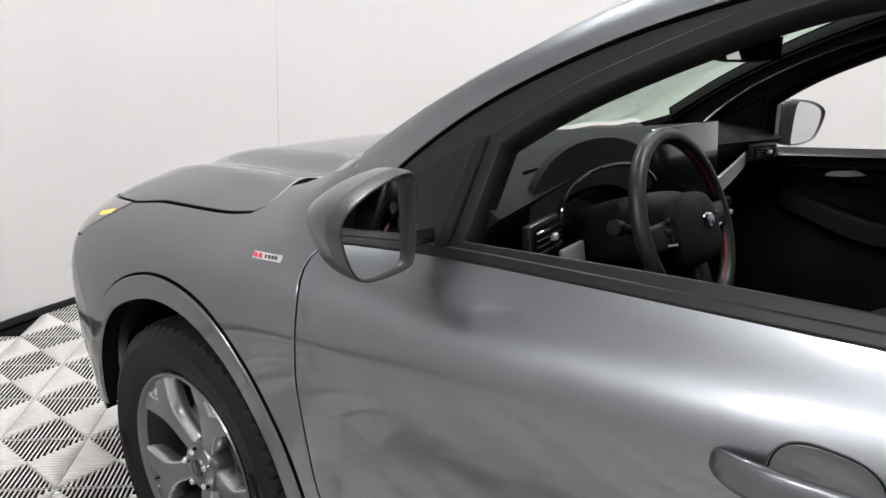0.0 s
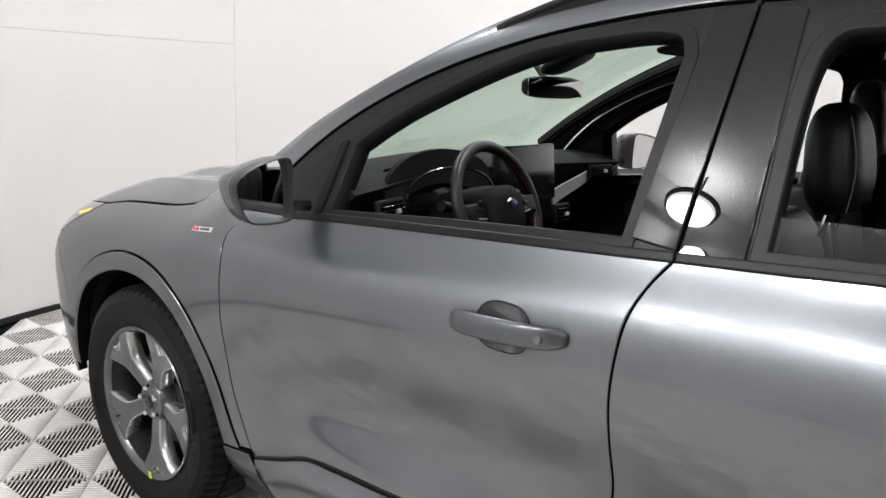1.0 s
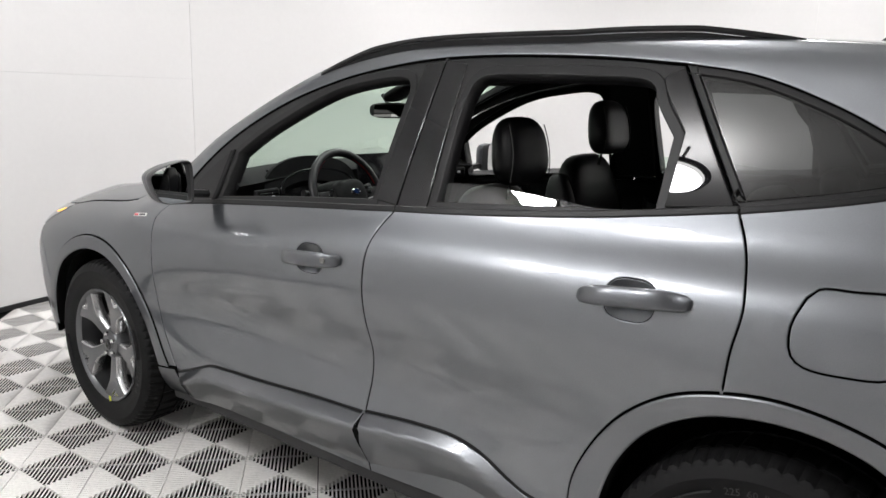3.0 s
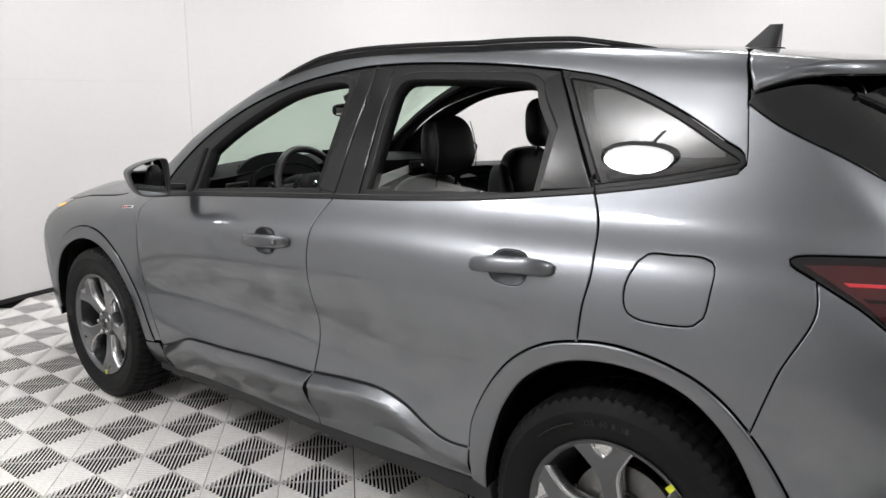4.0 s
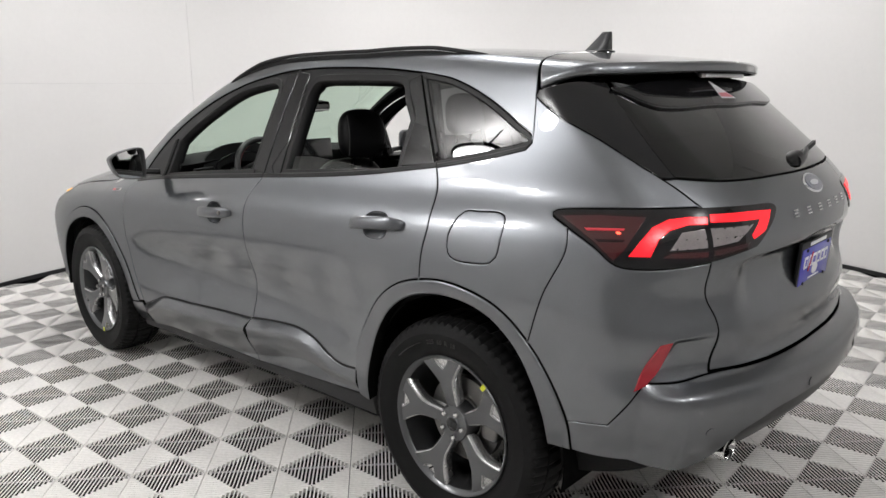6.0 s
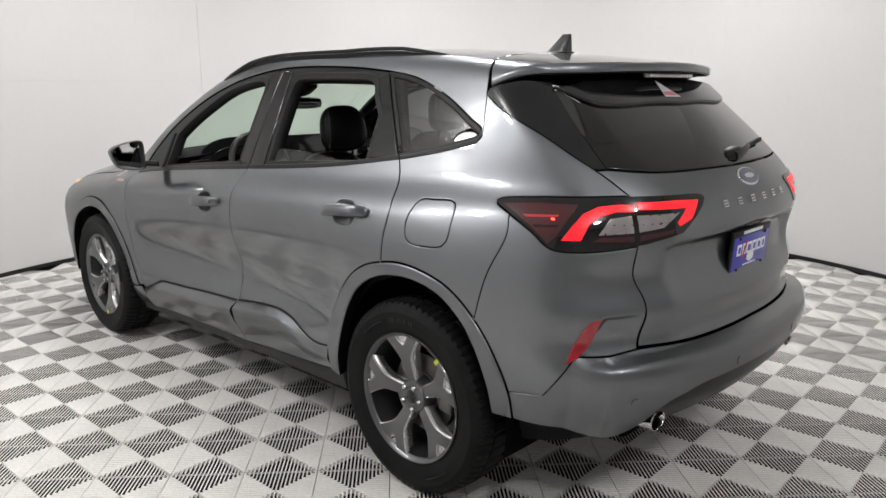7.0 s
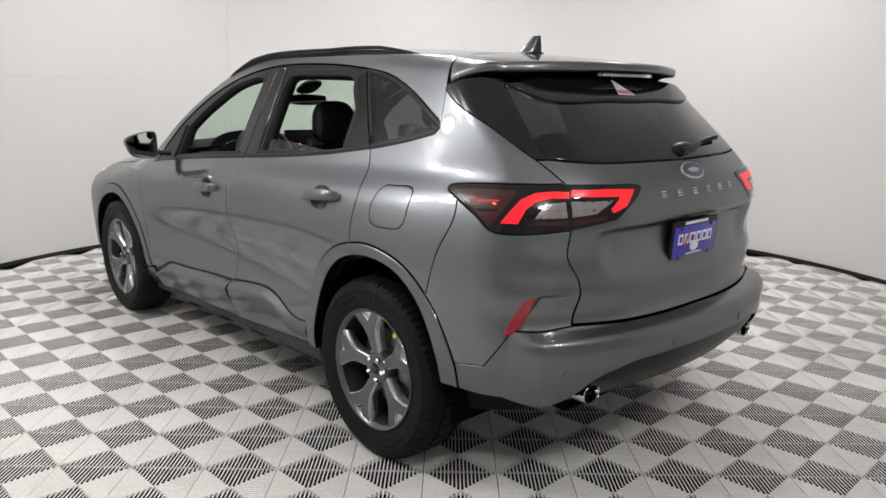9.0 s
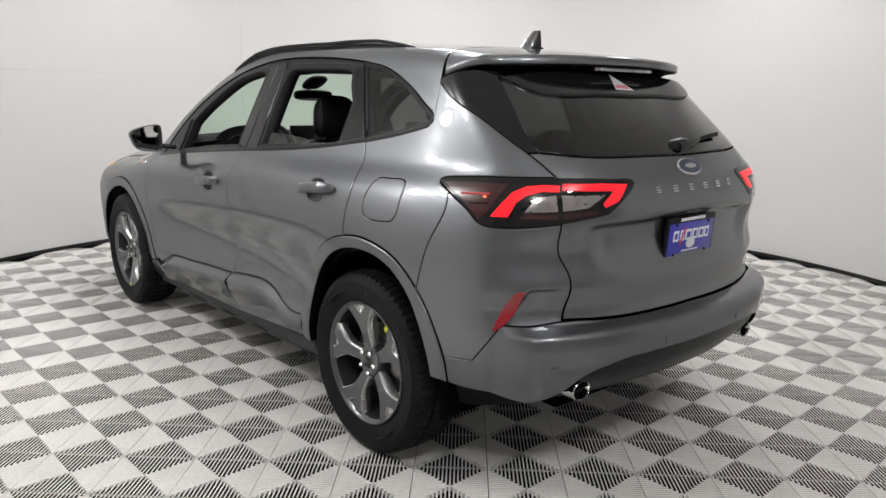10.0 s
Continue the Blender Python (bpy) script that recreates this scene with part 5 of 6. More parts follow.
# door mirrors: taller inboard, the lower outer corner cut away
MIRROR_KNOTS = [(0.893, 1.060), (0.892, 1.125), (0.894, 1.184), (0.908, 1.200), (0.950, 1.199), (1.010, 1.189), (1.058, 1.174), (1.082, 1.156), (1.078, 1.130), (1.060, 1.090), (1.038, 1.063), (1.005, 1.054), (0.950, 1.049), (0.903, 1.048)]
MIRROR_LINE = [((a[0] * (1 - w) + b[0] * w), (a[1] * (1 - w) + b[1] * w)) for a, b in zip(MIRROR_KNOTS, MIRROR_KNOTS[1:] + MIRROR_KNOTS[:1]) for w in (0, 1 / 3, 2 / 3)]
for _ in range(2):
    MIRROR_LINE = [(0.25 * a[0] + 0.5 * b[0] + 0.25 * c[0], 0.25 * a[1] + 0.5 * b[1] + 0.25 * c[1]) for a, b, c in zip(MIRROR_LINE[-1:] + MIRROR_LINE[:-1], MIRROR_LINE, MIRROR_LINE[1:] + MIRROR_LINE[:1])]
MIRROR_C = (0.985, 1.126)


def mirror_ring(sx, k, depth, skew):
    """The mirror's outline, drawn in towards its middle by k and set forward by depth; its face looks a little inwards."""
    return [(sx * (MIRROR_C[0] + (px - MIRROR_C[0]) * k - 0.10 * depth), 0.583 + depth - skew * (px - MIRROR_C[0]), MIRROR_C[1] + (pz - MIRROR_C[1]) * k) for px, pz in MIRROR_LINE]


for sx, skew, aim in ((-1, 0.20, 0.25), (1, 0.24, 0.30)):
    depths = [0.030, 0.040, 0.052, 0.068, 0.083, 0.096, 0.107, 0.115, 0.120]
    shrink = [0.985, 0.985, 0.97, 0.93, 0.85, 0.74, 0.58, 0.35, 0.04]
    mirror = part("door_mirror", loft([mirror_ring(sx, k, d, skew * (1 - d / 0.2)) for d, k in zip(depths, shrink)]), MIRROR_SHELL, car, "grey door mirror in a dark frame", sharp=60)
    band = [mirror_ring(sx, k, d, skew) for k, d in ((0.965, 0.036), (0.995, 0.033), (1.0, 0.026), (1.0, 0.006), (0.985, 0.0), (0.955, -0.001), (0.935, 0.003), (0.925, 0.03), (0.925, 0.055))]
    part("mirror_frame", loft(band, cap=False), PLASTIC_MID, mirror, "dark grey plastic mirror frame", sharp=50)
    bm = bmesh.new()
    rings = []
    for k in (0.0, 0.3, 0.55, 0.75, 0.945):
        row = []
        for px, pz in MIRROR_LINE:
            dx, dz = (px - MIRROR_C[0]) * k, (pz - MIRROR_C[1]) * k
            bulge = (dx * dx + dz * dz) / 2.6
            row.append(bm.verts.new((sx * (MIRROR_C[0] + dx), 0.590 - aim * dx + 0.05 * dz + bulge, MIRROR_C[1] + dz)))
        rings.append(row)
    for a, b in zip(rings, rings[1:]):
        for i in range(len(a)):
            bm.faces.new((a[i], a[(i + 1) % len(a)], b[(i + 1) % len(a)], b[i]))
    bmesh.ops.remove_doubles(bm, verts=bm.verts, dist=1e-6)
    part("mirror_glass", bm, MIRROR, mirror, "slightly bulged mirror glass")
    low = [mirror_ring(sx, k * 1.012, d, skew * (1 - d / 0.2)) for d, k in list(zip(depths, shrink))[:7]]
    bm = bmesh.new()
    rows = [[bm.verts.new(v) for v in s + s[:1]] for s in low]
    for a, b in zip(rows, rows[1:]):
        for i in range(len(a) - 1):
            if max(v.co.z for v in (a[i], a[i + 1])) < 1.092:
                bm.faces.new((a[i], a[i + 1], b[i + 1], b[i]))
    bmesh.ops.delete(bm, geom=[v for v in bm.verts if not v.link_faces], context="VERTS")
    part("mirror_underside", bm, PLASTIC_MID, mirror, "dark grey lower mirror shell")
    part("mirror_arm", loft([[(sx * (0.80 + 0.11 * t), 0.668 - 0.01 * t + 0.024 * c * (1 - 0.2 * t), 1.068 + 0.012 * t + 0.016 * s) for c, s in ((1, 0), (0.7, 0.8), (-0.7, 0.8), (-1, 0), (-0.7, -0.8), (0.7, -0.8))] for t in (0, 0.4, 0.8, 1)]), BLACK_SATIN, mirror, "black mirror arm")

# the small triangular panel by the mirror and the upright window divider
for made, door in zip(panel("corner_panel", loop(curve([(0.880, 1.016), (0.664, 1.040)]), curve([(0.664, 1.040), (0.648, 1.226)]), curve([(0.648, 1.226), (0.74, 1.165), (0.83, 1.080), (0.880, 1.016)])), BLACK_SATIN, None, both=True, push=-0.004, depth=0.01, label="black triangular corner panel"), (front_door, front_door_r)):
    made.parent = door
for made, door in zip(panel("divider", loop(curve([(0.662, 1.040), (0.634, 1.043)]), curve([(0.634, 1.043), (0.620, 1.230)]), curve([(0.620, 1.230), (0.646, 1.224)]), curve([(0.646, 1.224), (0.662, 1.040)])), RUBBER, None, both=True, push=0.004, inset=0.002, depth=0.02, label="black window channel"), (front_door, front_door_r)):
    made.parent = door
# half-lowered rear side windows
for made, door in zip(panel("side_glass", loop(curve([(-0.40, 1.13), (-0.40, 1.213)]), curve([(-0.40, 1.213), (-0.55, 1.217), (-0.70, 1.209), (-0.86, 1.195), (-0.98, 1.184), (-1.04, 1.172)]), curve([(-1.04, 1.172), (-1.04, 1.15)]), curve([(-1.04, 1.15), (-0.40, 1.13)])), CLEAR, None, both=True, push=-0.018, depth=0.004, inset=0, label="lowered clear side window"), (rear_door, rear_door_r)):
    made.parent = door
    made.visible_shadow = False

# fender badge: a chrome strip with a red and a grey field
def on_badge(u, v):
    """A place of the slanting badge: u from its front end to its rear end, v from its foot to its top."""
    return (1.062 - 0.086 * u + 0.006 * v, 0.943 + 0.009 * u + 0.0105 * v)


def badge_patch(name, u0, u1, v0, v1, material, parent, push, label="", slant=0.0):
    c = [on_badge(u0 + slant * v0, v0), on_badge(u1 + slant * v0, v0), on_badge(u1 + slant * v1, v1), on_badge(u0 + slant * v1, v1)]
    return panel(name, loop(*[curve([c[i], c[(i + 1) % 4]]) for i in range(4)]), material, parent, push=push, inset=0, depth=0.003, step=0.01, edge=0.0004, label=label)


badge = badge_patch("fender_badge", 0, 1, 0, 1, CHROME, car, 0.003, "chrome strip badge with a red field")
badge_patch("badge_field", 0.07, 0.19, 0.2, 0.8, RED_PRINT, badge, 0.0042, slant=-0.06)
badge_patch("badge_field", 0.24, 0.36, 0.2, 0.8, RED_PRINT, badge, 0.0042, slant=-0.06)
for k in range(4):
    badge_patch("badge_bar", 0.46 + k * 0.115, 0.53 + k * 0.115, 0.28, 0.72, MARK_GREY, badge, 0.0042, slant=-0.06)

# tail lamps: a dark housing with lit red bars, clear and red fields
LAMP = loop(LAMP_LOW, LAMP_TOP)
FIELDS = [
    ("light_bar", [(-1.985, 1.018), (-2.017, 1.059), (-2.052, 1.096), (-2.096, 1.117), (-2.145, 1.123), (-2.189, 1.122), (-2.183, 1.101), (-2.136, 1.101), (-2.091, 1.087), (-2.062, 1.064), (-2.037, 1.019)], RED_GLOW, 0.006, "lit red light bar"),
    ("light_bar", [(-2.196, 1.128), (-2.306, 1.127), (-2.415, 1.121), (-2.362, 1.068), (-2.311, 1.050), (-2.303, 1.063), (-2.343, 1.101), (-2.189, 1.106)], RED_GLOW, 0.006, "lit red light bar"),
    ("clear_field", [(-2.078, 1.035), (-2.115, 1.085), (-2.174, 1.094), (-2.174, 1.040)], LENS_CLEAR, 0.004, "clear reversing lamp"),
    ("clear_field", [(-2.184, 1.041), (-2.184, 1.094), (-2.321, 1.093), (-2.260, 1.050)], LENS_CLEAR, 0.004, "clear reversing lamp"),
    ("red_field", [(-2.059, 1.016), (-2.084, 1.032), (-2.174, 1.035), (-2.174, 1.015)], LENS_RED, 0.004, "dark red lens"),
    ("red_field", [(-2.186, 1.016), (-2.186, 1.036), (-2.304, 1.046), (-2.286, 1.028)], LENS_RED, 0.004, "dark red lens"),
    ("red_field", [(-1.792, 1.110), (-1.93, 1.120), (-2.050, 1.122), (-2.010, 1.075), (-1.978, 1.030), (-1.950, 1.004), (-1.905, 1.048), (-1.850, 1.082)], LENS_RED, 0.0045, "dark red lens"),
    ("lens_rib", [(-1.875, 1.084), (-1.990, 1.090), (-1.984, 1.082), (-1.885, 1.076)], RED_PRINT, 0.0065, "bright red lens rib"),
    ("lens_rib", [(-1.905, 1.058), (-1.985, 1.062), (-1.978, 1.054), (-1.915, 1.050)], BLACK_GLOSS, 0.0065, "dark lens rib"),
]
housings = panel("tail_lamp", LAMP, BLACK_GLOSS, car, both=True, push=0.004, inset=0.003, depth=0.03, step=0.025, label="wrap-around tail lamp, lit, with a dark surround")
for name, pts, material, lift, lab in FIELDS:
    ring = loop(*[curve([pts[i], pts[(i + 1) % len(pts)]]) for i in range(len(pts))])
    for made, lamp in zip(panel(name, ring, material, None, both=True, push=lift, inset=0.0008, depth=0.004, edge=0.0015, step=0.012, label=lab), housings):
        made.parent = lamp
for made, lamp in zip(panel("bulb", blob(-1.970, 1.077, 0.006, 0.0035), glowing("lit bulb", (1.0, 0.10, 0.05), 3.0, (0.6, 0.05, 0.03)), None, both=True, push=0.006, inset=0, edge=0.001, depth=0.003, step=0.01, label="glowing bulb behind the lens"), housings):
    made.parent = lamp
panel("reflector", loop(curve([(-2.088, 0.783), (-2.058, 0.776)]), curve([(-2.058, 0.776), (-2.020, 0.703), (-1.997, 0.644)]), curve([(-1.997, 0.644), (-2.026, 0.662)]), curve([(-2.026, 0.662), (-2.059, 0.703), (-2.088, 0.783)])), REFLECTOR, car, both=True, push=0.006, inset=0, depth=0.02, step=0.015, label="slanted red reflector")
for s0, z0 in ((-2.156, 0.545), (-2.554, 0.583), (2 * MID + 2.554, 0.583), (2 * MID + 2.156, 0.545)):
    panel("parking_sensor", blob(s0, z0, 0.011, 0.011, 20), PAINT_SATIN, bumper, push=0.0485, inset=0, depth=0.006, edge=0.0012, step=0.01, label="round parking sensor")

# tailgate: oval badge, six chrome signs, number plate, wiper
oval = panel("oval_badge", blob(MID - 0.0, 1.163, 0.072, 0.0285, 40), CHROME, car, push=0.006, inset=0, depth=0.008, step=0.02, label="chrome-edged dark blue oval badge")
panel("oval_field", blob(MID - 0.0, 1.163, 0.066, 0.0235, 40), BADGE_BLUE, oval, push=0.0072, inset=0, depth=0.002, edge=0.0006, step=0.02)
panel("oval_line", blob(MID - 0.0, 1.163, 0.036, 0.0075, 24), CHROME, oval, push=0.0085, inset=0, depth=0.002, edge=0.0006, step=0.02)
for k in range(6):
    p, a, u, n = frame_at(MID - (-0.234 + k * 0.0935), 1.095)
    bm = bmesh.new()
    for dz in (-0.0095, 0, 0.0095):
        block((0.028, 0.0045, 0.005), (0, dz, 0), bevel=0.001, bm=bm)
    part("chrome_sign", bm, CHROME, gate, "chrome bars of a name sign", sharp=30).matrix_basis = Matrix.Translation(p + n * 0.003) @ Matrix((-a, u, n)).transposed().to_4x4()
plate_m = pose(0.0, -2.200, 0.905, 90 + 4, 0, 0)


def plate_bits(name, size, at, material, parent, label="", bevel=0.0015):
    ob = part(name, block(size, at, bevel=bevel), material, parent, label)
    if parent is car:
        ob.matrix_basis = plate_m
    return ob


plate = plate_bits("number_plate", (0.318, 0.166, 0.012), (0, 0, 0), BLACK_SATIN, car, "blue plate with white and red strokes in a black frame", 0.004)
plate_bits("plate_face", (0.292, 0.126, 0.004), (0, -0.002, 0.0055), PLATE_BLUE, plate, "blue plate")
for x, y, w, h, m in ((0, 0.073, 0.16, 0.011, WHITE_PRINT), (0.0, -0.0735, 0.19, 0.010, WHITE_PRINT), (-0.122, -0.0735, 0.026, 0.012, WHITE_PRINT), (0.125, -0.0735, 0.026, 0.012, WHITE_PRINT), (0, -0.045, 0.11, 0.005, WHITE_PRINT)):
    plate_bits("print_bar", (w, h, 0.002), (x, y, 0.0075), m, plate, bevel=0)
for x, w in ((-0.101, 0.034), (-0.060, 0.026), (-0.020, 0.040), (0.024, 0.034), (0.065, 0.034), (0.102, 0.030)):
    plate_bits("print_block", (w, 0.040, 0.002), (x, 0.014, 0.0078), WHITE_PRINT, plate, bevel=0.0006)
    plate_bits("print_gap", (w - 0.016, 0.022, 0.0006), (x, 0.014, 0.0090), PLATE_BLUE, plate, bevel=0)
slash = plate_bits("print_stroke", (0.008, 0.066, 0.002), (-0.060, 0.012, 0.0098), RED_PRINT, plate, bevel=0)
slash.matrix_basis = pose(-0.060, 0.012, 0, 0, 0, -24) @ pose(0.060, -0.012, 0)
bm = lathe([(0.0090, 0.0005), (0.0090, 0.021), (0.006, 0.022)], 28, "z")
bmesh.ops.transform(bm, matrix=pose(0, -0.019, 0) @ Matrix.Diagonal((1.35, 0.9, 1, 1)), verts=bm.verts)
part("print_oval", bm, WHITE_PRINT, plate)
for x in (-0.105, 0.105):
    for y in (-0.055, 0.055):
        bm = lathe([(0.012, 0.0005), (0.0115, 0.005), (0.007, 0.006)], 12, "z", (x, y, 0))
        part("screw", bm, BLACK_SATIN, plate)
part("gate_latch", pillow((0.17, 0.03, 0.035), (0.02, -2.195, 1.008), p=3), BLACK_GLOSS, gate, "black opener and camera over the plate")
part("plate_lamp", pillow((0.020, 0.01, 0.008), (-0.19, -2.203, 1.008), p=3), WHITE_PRINT, gate, "small plate lamp")
base = part("wiper", pillow((0.13, 0.055, 0.062), (0.035, -2.098, 1.228), (0, -8, 0), p=2.6), BLACK_SATIN, car, "black rear wiper")
arm = [(0.01 + 0.18 * t, -2.118 + 0.03 * t * t, 1.226 + 0.028 * t) for t in np.linspace(0, 1, 9)]
part("wiper_arm", sweep(arm, lambda t: ring_profile(0.021 - 0.008 * t, 8, 0.7), up=(0, -1, 0)), BLACK_SATIN, base)
blade = [(0.05 + 0.33 * t, -2.092 + 0.035 * t * t, 1.222 + 0.045 * t + 0.010 * math.sin(math.pi * t)) for t in np.linspace(0, 1, 12)]
part("wiper_blade", sweep(blade, [(-0.006, -0.006), (0.006, -0.006), (0.008, 0.006), (-0.008, 0.006)], up=(0, -1, 0)), RUBBER, base)
tag = panel("window_tag", loop(curve([(-2.742, 1.480), (-2.706, 1.424)]), curve([(-2.706, 1.424), (-2.812, 1.422)]), curve([(-2.812, 1.422), (-2.742, 1.480)])), WHITE_PRINT, car, push=0.0135, inset=0, depth=0.002, edge=0.0005, step=0.02, label="white and pink paper tag on the rear window")
panel("tag_print", loop(curve([(-2.718, 1.440), (-2.711, 1.428)]), curve([(-2.711, 1.428), (-2.798, 1.426)]), curve([(-2.798, 1.426), (-2.780, 1.440)]), curve([(-2.780, 1.440), (-2.718, 1.440)])), STICKER_RED, tag, push=0.0145, inset=0, depth=0.001, edge=0.0004, step=0.02)
trim = part("model_badge", block((0.06, 0.006, 0.008), (0.52, -2.135, 0.785), (0, 0, 18), bevel=0.001), CHROME, gate, "small chrome badge")

# exhausts
for sx in (-1, 1):
    bm = lathe([(0.10, 0.031), (0.0, 0.035), (-0.003, 0.037), (0.0, 0.040), (0.12, 0.040)], 40, "y")
    bmesh.ops.transform(bm, matrix=pose(sx * 0.552, -2.178, 0.434) @ Matrix.Diagonal((1.15, 1, 0.85, 1)), verts=bm.verts)
    pipe = part("exhaust", bm, CHROME, car, "chrome oval exhaust tip")
    part("exhaust_inside", lathe([(0.07, 0.0005), (0.065, 0.033)], 24, "y", (sx * 0.552, -2.178, 0.434)), LINER_AND_SHADE, pipe)
    part("exhaust_shroud", pillow((0.19, 0.16, 0.085), (sx * 0.535, -2.10, 0.465), p=3), LINER_AND_SHADE, car, "black exhaust recess")

# paper stickers on the rims
for n, ob in enumerate((wheel_fl, wheel_rl)):
    mark = part("sticker", block((0.001, 0.016, 0.022), bevel=0), STICKER_YELLOW, ob, "yellow paper sticker")
    a = radians(150 if n == 0 else 50)
    mark.matrix_basis = pose(-0.108, 0.234 * math.sin(-a), 0.234 * math.cos(a), math.degrees(a))

# size marks on the tyre walls, letter by letter round the arc
def letter_mesh(sign, size):
    data = bpy.data.curves.new("letter", "FONT")
    data.body, data.size, data.extrude, data.resolution_u, data.align_x = sign, size, 0.0006, 2, "CENTER"
    ob = bpy.data.objects.new("letter", data)
    scene.collection.objects.link(ob)
    bpy.context.view_layer.update()
    me = bpy.data.meshes.new_from_object(ob)
    bpy.data.objects.remove(ob)
    return me


MARK_R = 0.286
for tyre_wheel, start in ((wheel_rl, 6.0), (wheel_fl, -70.0)):
    tyre_part = [c for c in tyre_wheel.children if c.name.startswith("tyre")][0]
    for k, sign in enumerate("225 60 R 18"):
        if sign == " ":
            continue
        me = letter_mesh(sign, 0.022)
        me.materials.append(MARK_GREY)
        ob = new("size_mark", me)
        ob.parent = tyre_part
        a = radians(start - 2.3 * k)
        ob.matrix_basis = Matrix.Translation((-0.1172, MARK_R * math.sin(a), MARK_R * math.cos(a))) @ Matrix(((0, 0, -1), (-math.cos(a), math.sin(a), 0), (math.sin(a), math.cos(a), 0))).to_4x4()
    for a0, a1 in ((6, 30), (186, 210)):
        bars = [(-0.1168, 0.294 * math.sin(radians(start + a)), 0.294 * math.cos(radians(start + a))) for a in np.linspace(a0, a1, 12)]
        part("name_bar", sweep(bars, [(-0.0009, -0.009), (0.0009, -0.009), (0.0009, 0.009), (-0.0009, 0.009)], up=(1, 0, 0)), MARK_GREY, tyre_part)

# ---- inside of the car ----
# dashboard: a section in (y, z) drawn across the car
def dash_ring(x):
    k = abs(x) / 0.70
    hump = 0.022 * math.exp(-((x + 0.34) / 0.19) ** 2)
    d = 0.07 * k * k
    return [(x, 1.04 - 2.2 * d, 1.120 - 0.03 * k), (x, 0.84 - d, 1.146 + hump * 0.3 - 0.02 * k), (x, 0.70 - d, 1.140 + hump * 0.6 - 0.02 * k), (x, 0.650 - d, 1.116 + hump * 0.6 - 0.02 * k), (x, 0.66 - d * 0.6, 1.06), (x, 0.70 - d * 0.6, 0.98),
            (x, 0.69, 0.90), (x, 0.76, 0.78), (x, 0.90, 0.60), (x, 1.02, 0.60)]


dash = part("dashboard", loft([dash_ring(x) for x in np.linspace(-0.72, 0.72, 33)]), TRIM_SOFT, car, "black soft dashboard", sharp=55)
cowl_arc = []
for a in np.linspace(0, math.pi, 24):
    cowl_arc.append((-0.345 + 0.205 * math.cos(a) * (1.0 if math.cos(a) > 0 else 0.92), 0.615 + 0.02 * math.sin(a), 1.050 + 0.088 * math.sin(a) ** 0.75))
part("cluster_hood", sweep(cowl_arc, [(-0.05, -0.008), (0.05, -0.008), (0.05, 0.008), (-0.05, 0.008)], up=(0, 1, 0)), TRIM_SOFT, dash, "black instrument hood")
part("cluster_edge", sweep([(x, y - 0.045, z) for x, y, z in cowl_arc], ring_profile(0.004, 8), up=(0, 1, 0)), BLACK_GLOSS, dash, "gloss edge of the instrument hood")
part("cluster_screen", block((0.36, 0.006, 0.13), (-0.345, 0.655, 1.075), (-14, 0, 0), bevel=0.004), SCREEN, dash, "dark instrument screen")
screen = part("touch_screen", block((0.33, 0.014, 0.19), (0.10, 0.615, 1.088), (-7, 0, -4), bevel=0.006), SCREEN, dash, "large dark touch screen")
trimline = [(0.26 + 0.43 * t, 0.598 + 0.055 * t * t, 0.995 + 0.072 * t ** 0.7) for t in np.linspace(0, 1, 14)]
part("silver_strip", sweep(trimline, lambda t: [(-0.004, -0.030 + 0.012 * t), (0.004, -0.030 + 0.012 * t), (0.004, 0.022 - 0.006 * t), (-0.004, 0.022 - 0.006 * t)]), SILVER, dash, "satin silver dashboard strip")


def vent(x0, y0, z0, w, h, yaw, slats, parent):
    v = part("air_vent", block((w, 0.02, h), bevel=0.006), BLACK_SATIN, parent, "black air vent with slats")
    v.matrix_basis = pose(x0, y0, z0, -8, 0, yaw)
    part("vent_hole", block((w - 0.016, 0.004, h - 0.016), (0, -0.010, 0), bevel=0), LINER_AND_SHADE, v)
    for k in range(slats):
        part("slat", block((w - 0.02, 0.010, 0.003), (0, -0.014, (k - (slats - 1) / 2) * (h - 0.02) / slats), (20, 0, 0), bevel=0.0008), BLACK_GLOSS, v)
    part("vent_tab", block((0.014, 0.012, 0.012), (0.01, -0.020, 0), bevel=0.002), SILVER, v)
    return v


vent(-0.605, 0.565, 1.045, 0.125, 0.066, 10, 4, car)
vent(0.590, 0.592, 1.066, 0.125, 0.052, -14, 4, car)
vent(0.30, 0.580, 0.935, 0.09, 0.075, -4, 4, car)
part("switch_panel", block((0.10, 0.012, 0.06), (-0.455, 0.585, 0.965), (-12, 0, 6), bevel=0.006), SILVER, dash, "grey light switch panel")
part("column", pillow((0.16, 0.24, 0.13), (-0.315, 0.53, 1.015), (-20, 0, 0), p=3.5), TRIM_SOFT, dash, "black steering column")
for sx, nm in ((-1, "indicator_stalk"), (1, "wiper_stalk")):
    part(nm, sweep([(-0.315 + sx * (0.06 + 0.12 * t), 0.485, 1.03 + 0.03 * t) for t in np.linspace(0, 1, 6)], lambda t: ring_profile(0.009 + 0.006 * (t > 0.6), 10)), BLACK_SATIN, dash, "black stalk switch")

# steering wheel
WHEEL_M = pose(-0.315, 0.425, 1.047, 66, 0, 0)
steer = new("steering_wheel")
steer.parent = car
tagged(steer, "black leather steering wheel with red stitching")
steer.matrix_basis = WHEEL_M


def steer_part(name, bm, material, label=""):
    return part(name, bm, material, steer, label, sharp=50)


